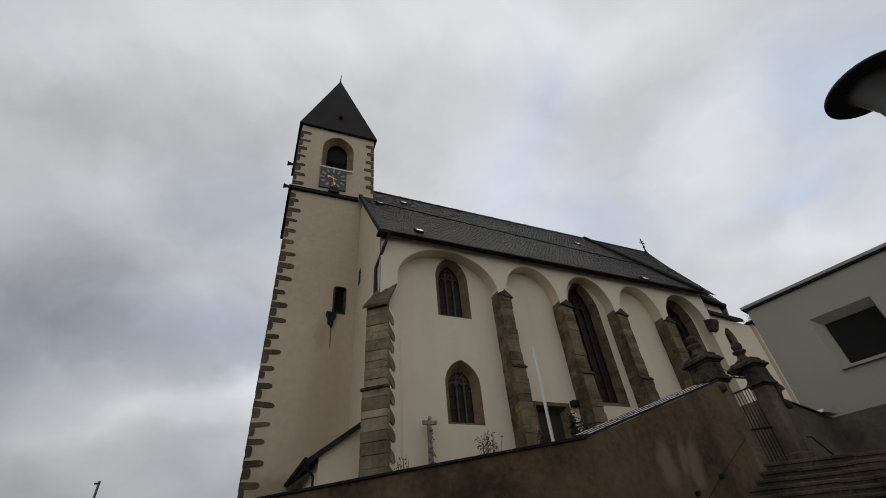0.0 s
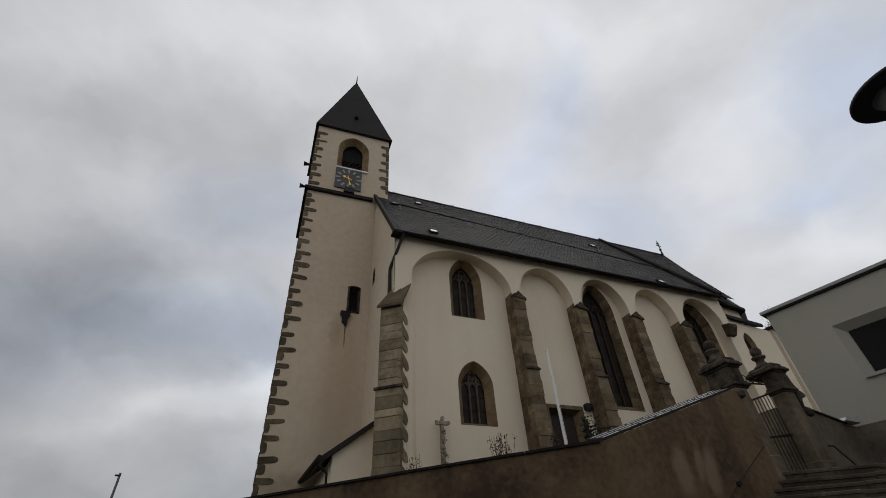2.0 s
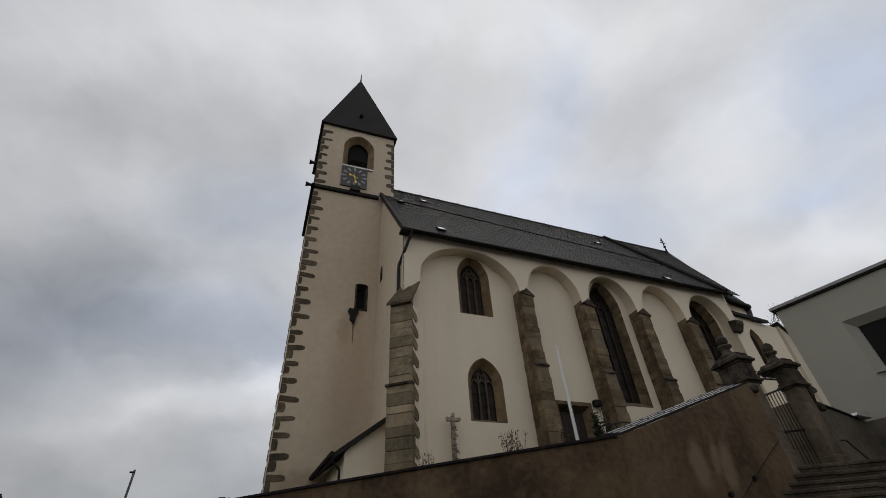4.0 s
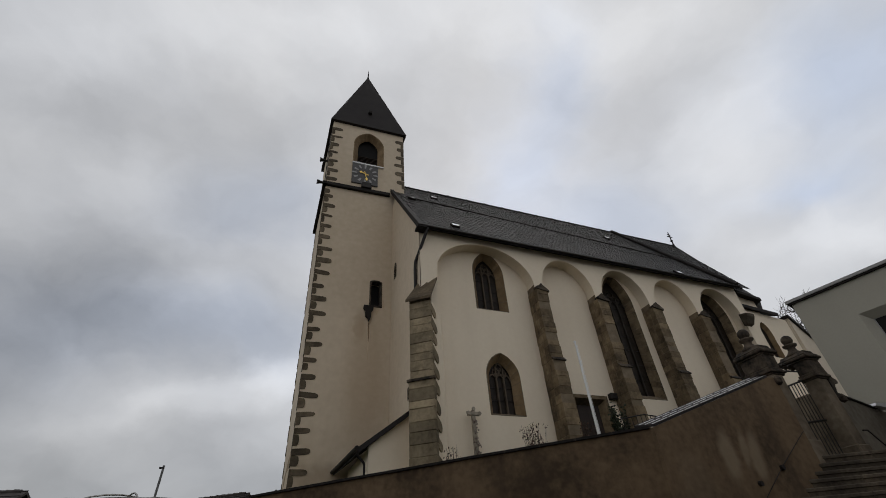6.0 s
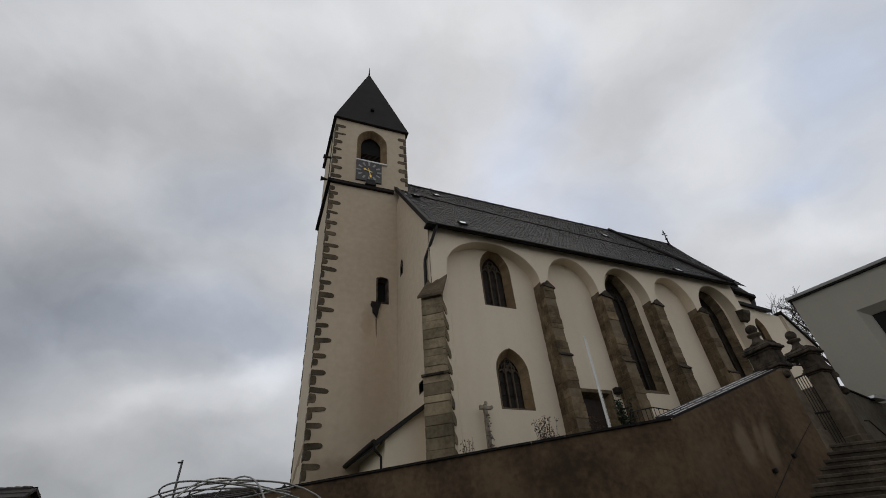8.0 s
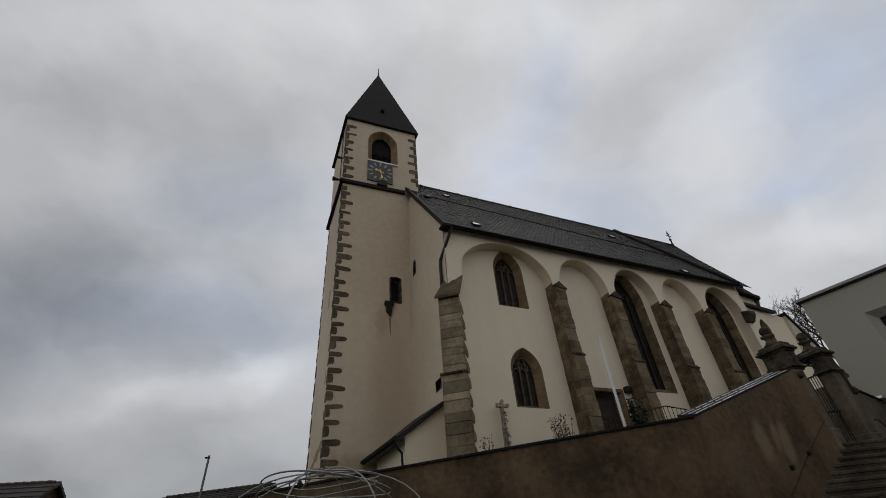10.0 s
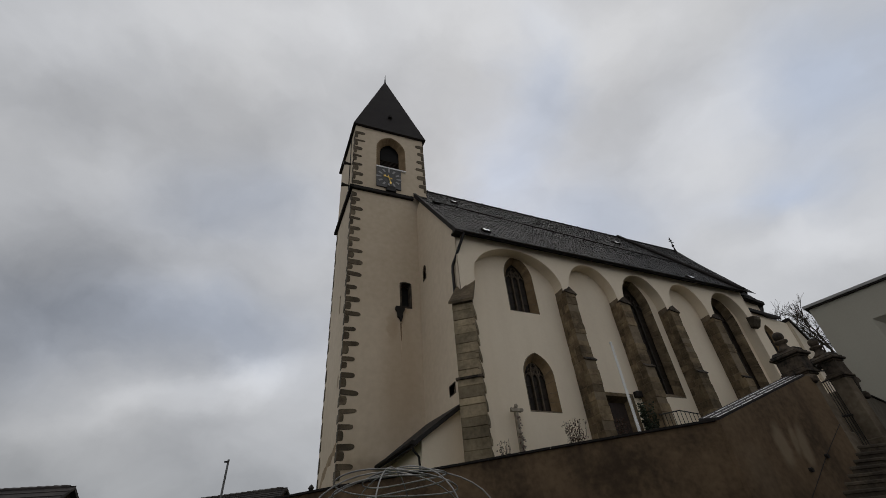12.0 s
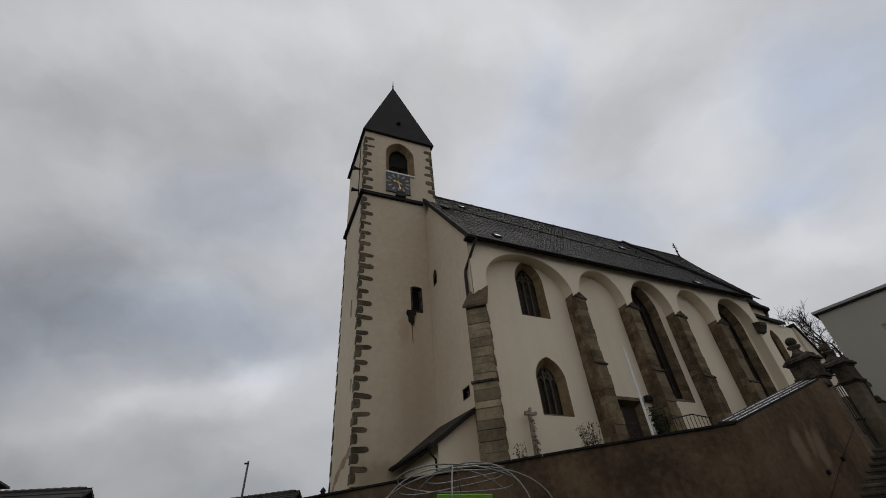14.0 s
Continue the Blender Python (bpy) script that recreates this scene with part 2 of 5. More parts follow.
def stained(mat, name, spots, fray_by):
    """A copy of a wall's material with soft-edged worn or dirty spots: place, half sizes, lean, colour, strength."""
    m = mat.copy()
    m.name = name
    nt = m.node_tree
    shader = nt.nodes["Principled BSDF"]
    coat = shader.inputs["Base Color"].links[0].from_socket
    geo = nt.nodes.new("ShaderNodeNewGeometry")
    fray = nt.nodes.new("ShaderNodeTexNoise")
    fray.inputs["Scale"].default_value, fray.inputs["Detail"].default_value = 2.6, 6
    nt.links.new(geo.outputs["Position"], fray.inputs["Vector"])
    bend = nt.nodes.new("ShaderNodeVectorMath")
    bend.operation = "MULTIPLY_ADD"
    bend.inputs[1].default_value = (fray_by, 0.0, fray_by * 1.4)
    nt.links.new(fray.outputs["Color"], bend.inputs[0])
    nt.links.new(geo.outputs["Position"], bend.inputs[2])
    for at, half, lean, colour, strength in spots:
        shift = nt.nodes.new("ShaderNodeVectorMath")
        shift.operation = "SUBTRACT"
        shift.inputs[1].default_value = (at[0] + fray_by / 2, at[1], at[2] + fray_by * 0.7)
        nt.links.new(bend.outputs["Vector"], shift.inputs[0])
        turn = nt.nodes.new("ShaderNodeMapping")
        turn.vector_type = "TEXTURE"
        turn.inputs["Rotation"].default_value = (0, radians(lean), 0)
        turn.inputs["Scale"].default_value = half
        nt.links.new(shift.outputs["Vector"], turn.inputs["Vector"])
        span = nt.nodes.new("ShaderNodeVectorMath")
        span.operation = "LENGTH"
        nt.links.new(turn.outputs["Vector"], span.inputs[0])
        soft = nt.nodes.new("ShaderNodeMapRange")
        soft.interpolation_type = "SMOOTHSTEP"
        soft.inputs["From Min"].default_value, soft.inputs["From Max"].default_value = 0.45, 1.2
        soft.inputs["To Min"].default_value, soft.inputs["To Max"].default_value = strength, 0.0
        nt.links.new(span.outputs["Value"], soft.inputs["Value"])
        mixer = nt.nodes.new("ShaderNodeMix")
        mixer.data_type = "RGBA"
        mixer.inputs["B"].default_value = (*colour, 1)
        nt.links.new(soft.outputs["Result"], mixer.inputs["Factor"])
        nt.links.new(coat, mixer.inputs["A"])
        coat = mixer.outputs["Result"]
    nt.links.new(coat, shader.inputs["Base Color"])
    return m


BARE, RUST, SOIL = (0.26, 0.196, 0.127), (0.37, 0.265, 0.17), (0.15, 0.10, 0.062)
# lobes where the outer coat of the retaining wall has come off
WORN_WALL = stained(WALLDIRT, "worn_retaining_render", [
    ((9.10, 7.86, 3.30), (0.26, 0.4, 0.60), 6, BARE, 0.7), ((9.64, 7.86, 3.42), (0.15, 0.4, 0.46), 14, BARE, 0.6),
    ((9.95, 7.86, 3.26), (0.24, 0.4, 0.60), 12, BARE, 0.7), ((7.9, 7.86, 2.7), (0.5, 0.4, 0.7), 0, BARE, 0.2)], 0.25)
# rusty wash below the tower window and soil splashed up at the foot
WASHED_TOWER = stained(TOWER_PLASTER, "washed_tower_render", [
    ((3.5, 21.0, 9.6), (1.0, 0.9, 4.6), 0, RUST, 0.34), ((3.05, 21.0, 12.4), (0.35, 0.9, 1.0), 0, RUST, 0.45),
    ((2.0, 21.0, 4.9), (1.5, 0.9, 1.1), 0, SOIL, 0.45)], 0.5)


# ---- mesh helpers ----
def part(name, bm, mat, parent=None, label="", smooth=False):
    bmesh.ops.recalc_face_normals(bm, faces=bm.faces[:])
    me = bpy.data.meshes.new(name)
    bm.to_mesh(me)
    bm.free()
    me.materials.append(mat)
    if smooth:
        for p in me.polygons:
            p.use_smooth = True
    ob = new(name, me)
    if parent:
        ob.parent = parent
        ob.matrix_parent_inverse = world_of(parent).inverted()
    if label:
        ob["label"] = label
    return ob


def world_of(ob):
    m = ob.matrix_basis.copy()
    if ob.parent:
        m = world_of(ob.parent) @ ob.matrix_parent_inverse @ m
    return m


def thing(name, at, label, category, group="", kind=""):
    e = new(name)
    e.location = at
    e.empty_display_size = 0.2
    return tagged(e, label, category, group, kind)


def quad(bm, *pts):
    return bm.faces.new([bm.verts.new(p) for p in pts])


def box(bm, x0, x1, y0, y1, z0, z1, m=None, bevel=0.0):
    r = bmesh.ops.create_cube(bm, size=1.0)
    mm = Matrix.Translation(((x0 + x1) / 2, (y0 + y1) / 2, (z0 + z1) / 2)) @ Matrix.Diagonal((abs(x1 - x0), abs(y1 - y0), abs(z1 - z0), 1))
    bmesh.ops.transform(bm, matrix=(m @ mm) if m else mm, verts=r["verts"])
    if bevel:
        es = list({e for v in r["verts"] for e in v.link_edges})
        bmesh.ops.bevel(bm, geom=es, offset=bevel, segments=1, affect="EDGES")


def prism(bm, poly, put, a, b):
    """Extrude a flat polygon of (u, w) between depths a and b; put(u, w, d) gives the place."""
    lo = [bm.verts.new(put(u, w, a)) for u, w in poly]
    hi = [bm.verts.new(put(u, w, b)) for u, w in poly]
    bm.faces.new(lo)
    bm.faces.new(hi[::-1])
    n = len(poly)
    for i in range(n):
        j = (i + 1) % n
        bm.faces.new((lo[i], hi[i], hi[j], lo[j]))


def lathe(bm, profile, centre, n=20, square=False):
    rings = []
    for r, z in profile:
        ring = []
        for i in range(n):
            a = 2 * math.pi * (i + 0.5) / n
            ring.append(bm.verts.new((centre[0] + r * math.cos(a), centre[1] + r * math.sin(a), centre[2] + z)))
        rings.append(ring)
    for p, q in zip(rings, rings[1:]):
        for i in range(n):
            j = (i + 1) % n
            bm.faces.new((p[i], p[j], q[j], q[i]))
    bm.faces.new(rings[0][::-1])
    bm.faces.new(rings[-1])


def tube(bm, pts, r, n=6, ends=True):
    pts = [Vector(p) for p in pts]
    rings = []
    for i, p in enumerate(pts):
        d = (pts[min(i + 1, len(pts) - 1)] - pts[max(i - 1, 0)]).normalized()
        a = d.cross(Vector((0.13, 0.31, 0.94)))
        if a.length < 0.05:
            a = d.cross(Vector((1, 0, 0)))
        a.normalize()
        b = d.cross(a)
        rr = r[i] if isinstance(r, (list, tuple)) else r
        rings.append([bm.verts.new(p + rr * (math.cos(2 * math.pi * k / n) * a + math.sin(2 * math.pi * k / n) * b)) for k in range(n)])
    for p, q in zip(rings, rings[1:]):
        for i in range(n):
            j = (i + 1) % n
            bm.faces.new((p[i], p[j], q[j], q[i]))
    if ends:
        bm.faces.new(rings[0][::-1])
        bm.faces.new(rings[-1])


class Hole:
    """An opening in a wall: from xl to xr, its foot at zb, the spring of its head at zs, rise above it, pointed or round."""

    def __init__(self, xl, xr, zb, zs, rise=0.0, pointed=True):
        self.xl, self.xr, self.zb, self.zs, self.rise, self.pointed = xl, xr, zb, zs, rise, pointed

    def top(self, x):
        if not self.rise:
            return self.zs
        c, h = (self.xl + self.xr) / 2, (self.xr - self.xl) / 2
        a = min(abs(x - c), h)
        if self.pointed:
            big = (h * h + self.rise ** 2) / (2 * h)
            return self.zs + math.sqrt(max(big * big - (a + big - h) ** 2, 0))
        return self.zs + self.rise * math.sqrt(max(1 - (a / h) ** 2, 0))

    def xs(self):
        if not self.rise:
            return [self.xl, self.xr]
        c, h = (self.xl + self.xr) / 2, (self.xr - self.xl) / 2
        return [c - h * math.cos(math.pi * i / 24) for i in range(25)]

    def outline(self):
        xs = self.xs()
        return [(self.xl, self.zb)] + [(x, self.top(x)) for x in xs] + [(self.xr, self.zb)]

    def smaller(self, d, foot=0.0):
        return Hole(self.xl + d, self.xr - d, self.zb + foot, self.zs, max(self.rise - d * 1.1, 0) if self.rise else 0, self.pointed)


def panel(bm, put, x0, x1, z0, z1, holes, depth):
    """A wall face with openings, and their reveals of that depth. z0 and z1: numbers or functions of x."""
    lo = z0 if callable(z0) else (lambda x: z0)
    hi = z1 if callable(z1) else (lambda x: z1)
    xs = sorted({round(x, 5) for x in [x0, x1] + [x for h in holes for x in h.xs()] if x0 - 1e-6 <= x <= x1 + 1e-6})
    for a, b in zip(xs, xs[1:]):
        mid = (a + b) / 2
        cur = (lo(a), lo(b))
        for h in sorted((h for h in holes if h.xl < mid < h.xr), key=lambda h: h.zb):
            if h.zb > cur[0] + 1e-4:
                quad(bm, put(a, cur[0], 0), put(b, cur[1], 0), put(b, h.zb, 0), put(a, h.zb, 0))
            cur = (h.top(a), h.top(b))
        quad(bm, put(a, cur[0], 0), put(b, cur[1], 0), put(b, hi(b), 0), put(a, hi(a), 0))
    for h in holes:
        o = h.outline()
        for (u, w), (p, q) in zip(o, o[1:] + o[:1]):
            if abs(u - p) + abs(w - q) > 1e-5:
                quad(bm, put(u, w, 0), put(p, q, 0), put(p, q, depth), put(u, w, depth))


def ring(bm, put, outer, inner, d0, d1):
    """The band between two outlines, from depth d0 on the outer to d1 on the inner."""
    for (a, b), (c, d) in zip(zip(outer, inner), zip(outer[1:] + outer[:1], inner[1:] + inner[:1])):
        quad(bm, put(*a, d0), put(*c, d0), put(*d, d1), put(*b, d1))


BLOCK = bmesh.new()
bmesh.ops.create_cube(BLOCK, size=1.0)
bmesh.ops.bevel(BLOCK, geom=BLOCK.edges[:], offset=0.022, segments=1, affect="EDGES")
BLOCK_MESH = {}


def piece(name, mat, parent, m):
    """A cut stone: shares one bevelled block."""
    key = (name, mat.name)
    if key not in BLOCK_MESH:
        me = bpy.data.meshes.new(name)
        BLOCK.to_mesh(me)
        me.materials.append(mat)
        BLOCK_MESH[key] = me
    ob = new(name, BLOCK_MESH[key])
    ob.parent = parent
    ob.matrix_parent_inverse = world_of(parent).inverted()
    ob.matrix_basis = m
    return ob


def tongue(name, mat, parent, m):
    """A worn quoin whose free end, at +x, is rounded off."""
    key = (name, mat.name, "tongue")
    if key not in BLOCK_MESH:
        prof = [(-0.5, -0.5), (0.22, -0.5), (0.40, -0.42), (0.49, -0.2), (0.5, 0.08), (0.43, 0.34), (0.26, 0.48), (-0.5, 0.5)]
        bm = bmesh.new()
        front = [bm.verts.new((x, -0.5, z)) for x, z in prof]
        rear = [bm.verts.new((x, 0.5, z)) for x, z in prof]
        bm.faces.new(front)
        bm.faces.new(rear[::-1])
        for i in range(8):
            j = (i + 1) % 8
            bm.faces.new((front[j], front[i], rear[i], rear[j]))
        me = bpy.data.meshes.new(name)
        bm.to_mesh(me)
        bm.free()
        me.materials.append(mat)
        BLOCK_MESH[key] = me
    ob = new(name, BLOCK_MESH[key])
    ob.parent = parent
    ob.matrix_parent_inverse = world_of(parent).inverted()
    ob.matrix_basis = m
    return ob


def at_box(x0, x1, y0, y1, z0, z1):
    return Matrix.Translation(((x0 + x1) / 2, (y0 + y1) / 2, (z0 + z1) / 2)) @ Matrix.Diagonal((x1 - x0, y1 - y0, z1 - z0, 1))


rnd = random.Random(7)

# ---- ground ----
bm = bmesh.new()
quad(bm, (-1500, -1500, -0.35), (1500, -1500, -0.35), (1500, 1500, -0.35), (-1500, 1500, -0.35))
ground = tagged(part("ground", bm, GROUND), "dark grey asphalt ground", "ground", kind="structure")

# ---- church ----
church = thing("church", (5, 20, 3.4), "cream rendered church with stone buttresses and slate roofs", "church")
BAY, SPAN = 16.45, 15.80
YARD = 3.4


def south(u, w, d):
    return (u, BAY + d, w)


def spandrel(u, w, d):
    return (u, SPAN + d, w)


def west(u, w, d):
    return (4.72 + d, u, w)


LEAN_X = -0.0155
TC, TS = math.cos(radians(-1.5)), math.sin(radians(-1.5))


def tower(u, w, d):
    """u along the south face from its south-west corner, w up, d inwards."""
    return (0.59 + u * TC + LEAN_X * (w - 5), 21.12 + u * TS + d, w)


def tower_w(u, w, d):
    """u along the west face from the south-west corner northwards."""
    return tower(d, w, u)


TW, TD = 5.2, 5.0
PIERS = [10.97, 14.62, 18.22, 21.70]
PW = 0.27
arches = [Hole(5.55, PIERS[0] - PW, 3, 13.0, 1.95, False)]
for a, b in zip(PIERS, PIERS[1:]):
    arches.append(Hole(a + PW, b - PW, 3, 13.05, 1.85, False))
arches.append(Hole(PIERS[3] + PW, 25.1, 3, 13.05, 1.85, False))
EAVE_Z = 15.56
win_up = Hole(7.72, 9.38, 11.63, 13.75, 1.3)
win_low = Hole(7.80, 9.38, 6.73, 8.35, 1.08)
win_tall = Hole(15.50, 17.42, 7.9, 13.2, 1.88)
win_tall2 = Hole(22.72, 24.80, 7.9, 13.2, 1.88)
door_hole = Hole(12.0, 13.66, 4.0, 7.68)
bm = bmesh.new()
panel(bm, south, 4.75, 25.65, 2.5, EAVE_Z, [win_up, win_low, win_tall, win_tall2, door_hole], 0.52)
part("bay_wall", bm, PLASTER, church)
bm = bmesh.new()
panel(bm, spandrel, 4.75, 25.65, 3.0, EAVE_Z, arches, BAY - SPAN - 0.004)
part("arcade_wall", bm, PLASTER, church)
bm = bmesh.new()
slit = Hole(19.95, 20.3, 15.25, 15.8, 0.3)
low_w = Hole(17.25, 17.85, 7.62, 8.02)
RIDGE_Y, RIDGE_Z = 23.1, 25.65
EY, EZ = 15.40, 15.12
SL = (RIDGE_Z - EZ) / (RIDGE_Y - EY)


def gable(y):
    return EZ + SL * (RIDGE_Y - EY - abs(y - RIDGE_Y)) - 0.10


panel(bm, west, SPAN, 30.3, 2.5, gable, [slit, low_w], 0.5)
part("west_wall", bm, TOWER_PLASTER, church)
# near-black plates stand in for the shade inside the two west openings
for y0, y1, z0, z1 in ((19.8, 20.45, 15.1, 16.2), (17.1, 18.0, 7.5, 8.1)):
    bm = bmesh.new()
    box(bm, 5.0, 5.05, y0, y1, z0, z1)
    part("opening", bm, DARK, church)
bm = bmesh.new()
quad(bm, (25.65, SPAN, 2.5), (25.65, 30.3, 2.5), (25.65, 30.3, EAVE_Z), (25.65, SPAN, EAVE_Z))
bm.faces.new([bm.verts.new(p) for p in ((25.44, 15.85, 15.5), (25.44, 30.4, 15.5), (25.44, RIDGE_Y, RIDGE_Z - 0.2))])
quad(bm, (4.72, 30.3, 2.5), (26.0, 30.3, 2.5), (26.0, 30.3, EAVE_Z), (4.72, 30.3, EAVE_Z))
part("north_wall", bm, PLASTER, church)

# nave roof
bm = bmesh.new()


def roof_poly(x0, x1, e=0.0, lift=0.0):
    return [(x0, EY + e, EZ + SL * e + lift), (x1, EY + e, EZ + SL * e + lift), (x1, RIDGE_Y, RIDGE_Z + lift), (x0, RIDGE_Y, RIDGE_Z + lift)]


def slab(bm, p, t=0.16):
    lo = [bm.verts.new((x, y, z - t)) for x, y, z in p]
    hi = [bm.verts.new(q) for q in p]
    bm.faces.new(lo[::-1])
    bm.faces.new(hi)
    for i in range(len(p)):
        j = (i + 1) % len(p)
        bm.faces.new((lo[i], lo[j], hi[j], hi[i]))


slab(bm, roof_poly(4.58, 25.5), 0.08)
slab(bm, [(x, 2 * RIDGE_Y - y, z) for x, y, z in roof_poly(4.58, 25.5)][::-1])
nave_roof = part("nave_roof", bm, SLATE, church, "dark slate nave roof")
bm = bmesh.new()
slab(bm, [(25.5, 16.1, 15.85), (26.95, 16.1, 15.62), (32.75, RIDGE_Y, RIDGE_Z - 0.05), (25.7, RIDGE_Y, RIDGE_Z - 0.05)])
slab(bm, [(26.95, 16.1, 15.62), (28.9, 16.5, 15.45), (32.75, RIDGE_Y, RIDGE_Z - 0.05)])
slab(bm, [(28.9, 16.5, 15.45), (35, 20.5, 15.62), (32.75, RIDGE_Y, RIDGE_Z - 0.05)])
slab(bm, [(35, 20.5, 15.62), (35, 25.7, 15.62), (32.75, RIDGE_Y, RIDGE_Z - 0.05)])
part("choir_roof", bm, CHOIR_SLATE, church)

# tower
bell = Hole(1.62, 3.70, 24.93, 26.95, 1.34)
tw_win = Hole(3.14, 3.70, 13.75, 15.22, 0.12, False)
bm = bmesh.new()
panel(bm, tower, 0, TW, 2.0, 28.95, [bell, tw_win], 0.6)
panel(bm, tower_w, 0, TD, 2.0, 28.95, [Hole(1.6, 1.95, 13.8, 15.0), Hole(0.75, 1.05, 9.2, 9.8)], 0.4)
quad(bm, tower(TW, 2, 0), tower(TW, 2, TD), tower(TW, 28.95, TD), tower(TW, 28.95, 0))
quad(bm, tower(0, 2, TD), tower(TW, 2, TD), tower(TW, 28.95, TD), tower(0, 28.95, TD))
part("tower_wall", bm, WASHED_TOWER, church)
WORN = material("worn_brown_render", (0.24, 0.17, 0.10), (0.36, 0.27, 0.17), 0.95, 2.5, 12, 0.8, 0.4)
bm = bmesh.new()
prism(bm, [(0.35, 6.5), (0.8, 6.46), (1.2, 6.3), (2.0, 6.26), (2.7, 6.0), (3.4, 5.9), (4.2, 5.3), (3.9, 5.05), (3.4, 5.45), (2.9, 5.5), (2.2, 5.85), (1.5, 5.8), (1.0, 6.1), (0.5, 5.95)], tower_w, -0.008, 0.01)
part("worn_patch", bm, WORN, church, "bare brown patch of render")
bm = bmesh.new()
g = 0.22
A, B, C, D = tower(-g, 28.85, -g), tower(TW + g, 28.85, -g), tower(TW + g, 28.85, TD + g), tower(-g, 28.85, TD + g)
M1, M2 = tower(TW / 2 - 0.2, 36.6, 0.55), tower(TW / 2 - 0.2, 36.6, TD - 0.4)
quad(bm, A, B, C, D)
for tri in ((A, B, M1), (C, D, M2)):
    bm.faces.new([bm.verts.new(p) for p in tri])
quad(bm, B, C, M2, M1)
quad(bm, D, A, M1, M2)
part("spire", bm, SPIRE, church, "black slate tower roof")

# near-black sheets that paint the unlit inside behind the tower's openings
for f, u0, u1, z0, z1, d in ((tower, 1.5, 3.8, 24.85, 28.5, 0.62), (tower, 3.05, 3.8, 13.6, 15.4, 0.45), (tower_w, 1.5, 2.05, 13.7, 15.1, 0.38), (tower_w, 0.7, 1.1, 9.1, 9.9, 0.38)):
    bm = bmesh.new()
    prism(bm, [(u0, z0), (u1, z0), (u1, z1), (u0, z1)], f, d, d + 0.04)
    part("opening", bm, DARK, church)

for f, h in ((west, slit), (west, low_w)):
    o = Hole(h.xl - 0.09, h.xr + 0.09, h.zb - 0.1, h.zs, h.rise + 0.12) if h.rise else Hole(h.xl - 0.05, h.xr + 0.05, h.zb - 0.05, h.zs + 0.05)
    bm = bmesh.new()
    ring(bm, f, o.outline(), h.outline(), -0.012, -0.012)
    ring(bm, f, h.outline(), h.outline(), -0.012, 0.2)
    part("slit_frame", bm, DARKSTONE, church)

# bell opening: stone surround, louvres
LOUVRE = material("weathered_louvre_wood", (0.026, 0.018, 0.013), (0.055, 0.038, 0.027), 0.85, 3, 20, 0.6, 0.3)
bm = bmesh.new()
ring(bm, tower, bell.outline(), bell.smaller(0.33, 0.03).outline(), -0.03, 0.42)
ring(bm, tower, Hole(1.57, 3.75, 24.9, 26.95, 1.41).outline(), bell.outline(), -0.015, -0.03)
bell_frame = part("bell_window", bm, OCHRE, church, "pointed stone bell opening with dark louvres")
for k in range(9):
    bm = bmesh.new()
    z = 25.05 + k * 0.14
    prism(bm, [(1.9, z), (3.45, z), (3.45, z + 0.03), (1.9, z + 0.03)], lambda u, w, d: tower(u, w - 0.35 * (d - 0.5) * -1, d), 0.44, 0.6)
    part("louvre", bm, LOUVRE, bell_frame)
bm = bmesh.new()
prism(bm, [(1.55, 24.79), (3.72, 24.79), (3.72, 24.90), (1.55, 24.90)], tower, -0.12, 0.1)
part("sill", bm, WHITEPAINT, bell_frame, "pale sill over the clock")

# lower tower window: dark stone frame, bracket, stain
bm = bmesh.new()
tw_out = Hole(3.05, 3.76, 13.66, 15.26, 0.14, False)
ring(bm, tower, tw_out.outline(), tw_win.outline(), -0.03, -0.03)
ring(bm, tower, tw_out.outline(), tw_out.outline(), -0.03, 0.02)
ring(bm, tower, tw_win.outline(), tw_win.smaller(0.06, 0.05).outline(), -0.03, 0.3)
tw_frame = part("tower_window", bm, DARKSTONE, church, "narrow round-headed tower window in dark stone")
bm = bmesh.new()
prism(bm, [(2.76, 13.66), (2.74, 13.50), (2.84, 13.32), (2.86, 13.02), (2.98, 12.92), (3.06, 12.72), (3.14, 12.94), (3.17, 13.28), (3.26, 13.42), (3.28, 13.66)], tower, -0.17, 0.02)
part("bracket", bm, METAL, tw_frame, "broken dark stone bracket")
STAIN = material("rust_stain", (0.56, 0.45, 0.325), (0.45, 0.35, 0.24), 0.95, 1.5, 10, 0.7, 0.2)
DEEP_STAIN = material("dark_run_off", (0.13, 0.085, 0.05), (0.24, 0.17, 0.11), 0.95, 3, 14, 0.8, 0.2)
for outline, mat, lift in (([(2.98, 12.85), (2.99, 12.1), (3.03, 11.2), (3.06, 10.3), (3.09, 11.2), (3.14, 12.1), (3.20, 12.9)], STAIN, -0.005),
                           ([(3.02, 12.7), (3.03, 12.2), (3.05, 11.8), (3.08, 11.55), (3.10, 11.9), (3.10, 12.7)], DEEP_STAIN, -0.008),
                           ([(3.20, 13.62), (3.24, 13.30), (3.36, 13.38), (3.48, 13.20), (3.60, 13.46), (3.70, 13.62)], STAIN, -0.005),
                           ([(3.86, 13.62), (3.80, 13.9), (3.78, 14.6), (3.84, 14.2), (3.92, 13.8)], STAIN, -0.005)):
    bm = bmesh.new()
    prism(bm, outline, tower, lift, 0.01)
    part("stain", bm, mat, tw_frame, "rusty run-off stain")

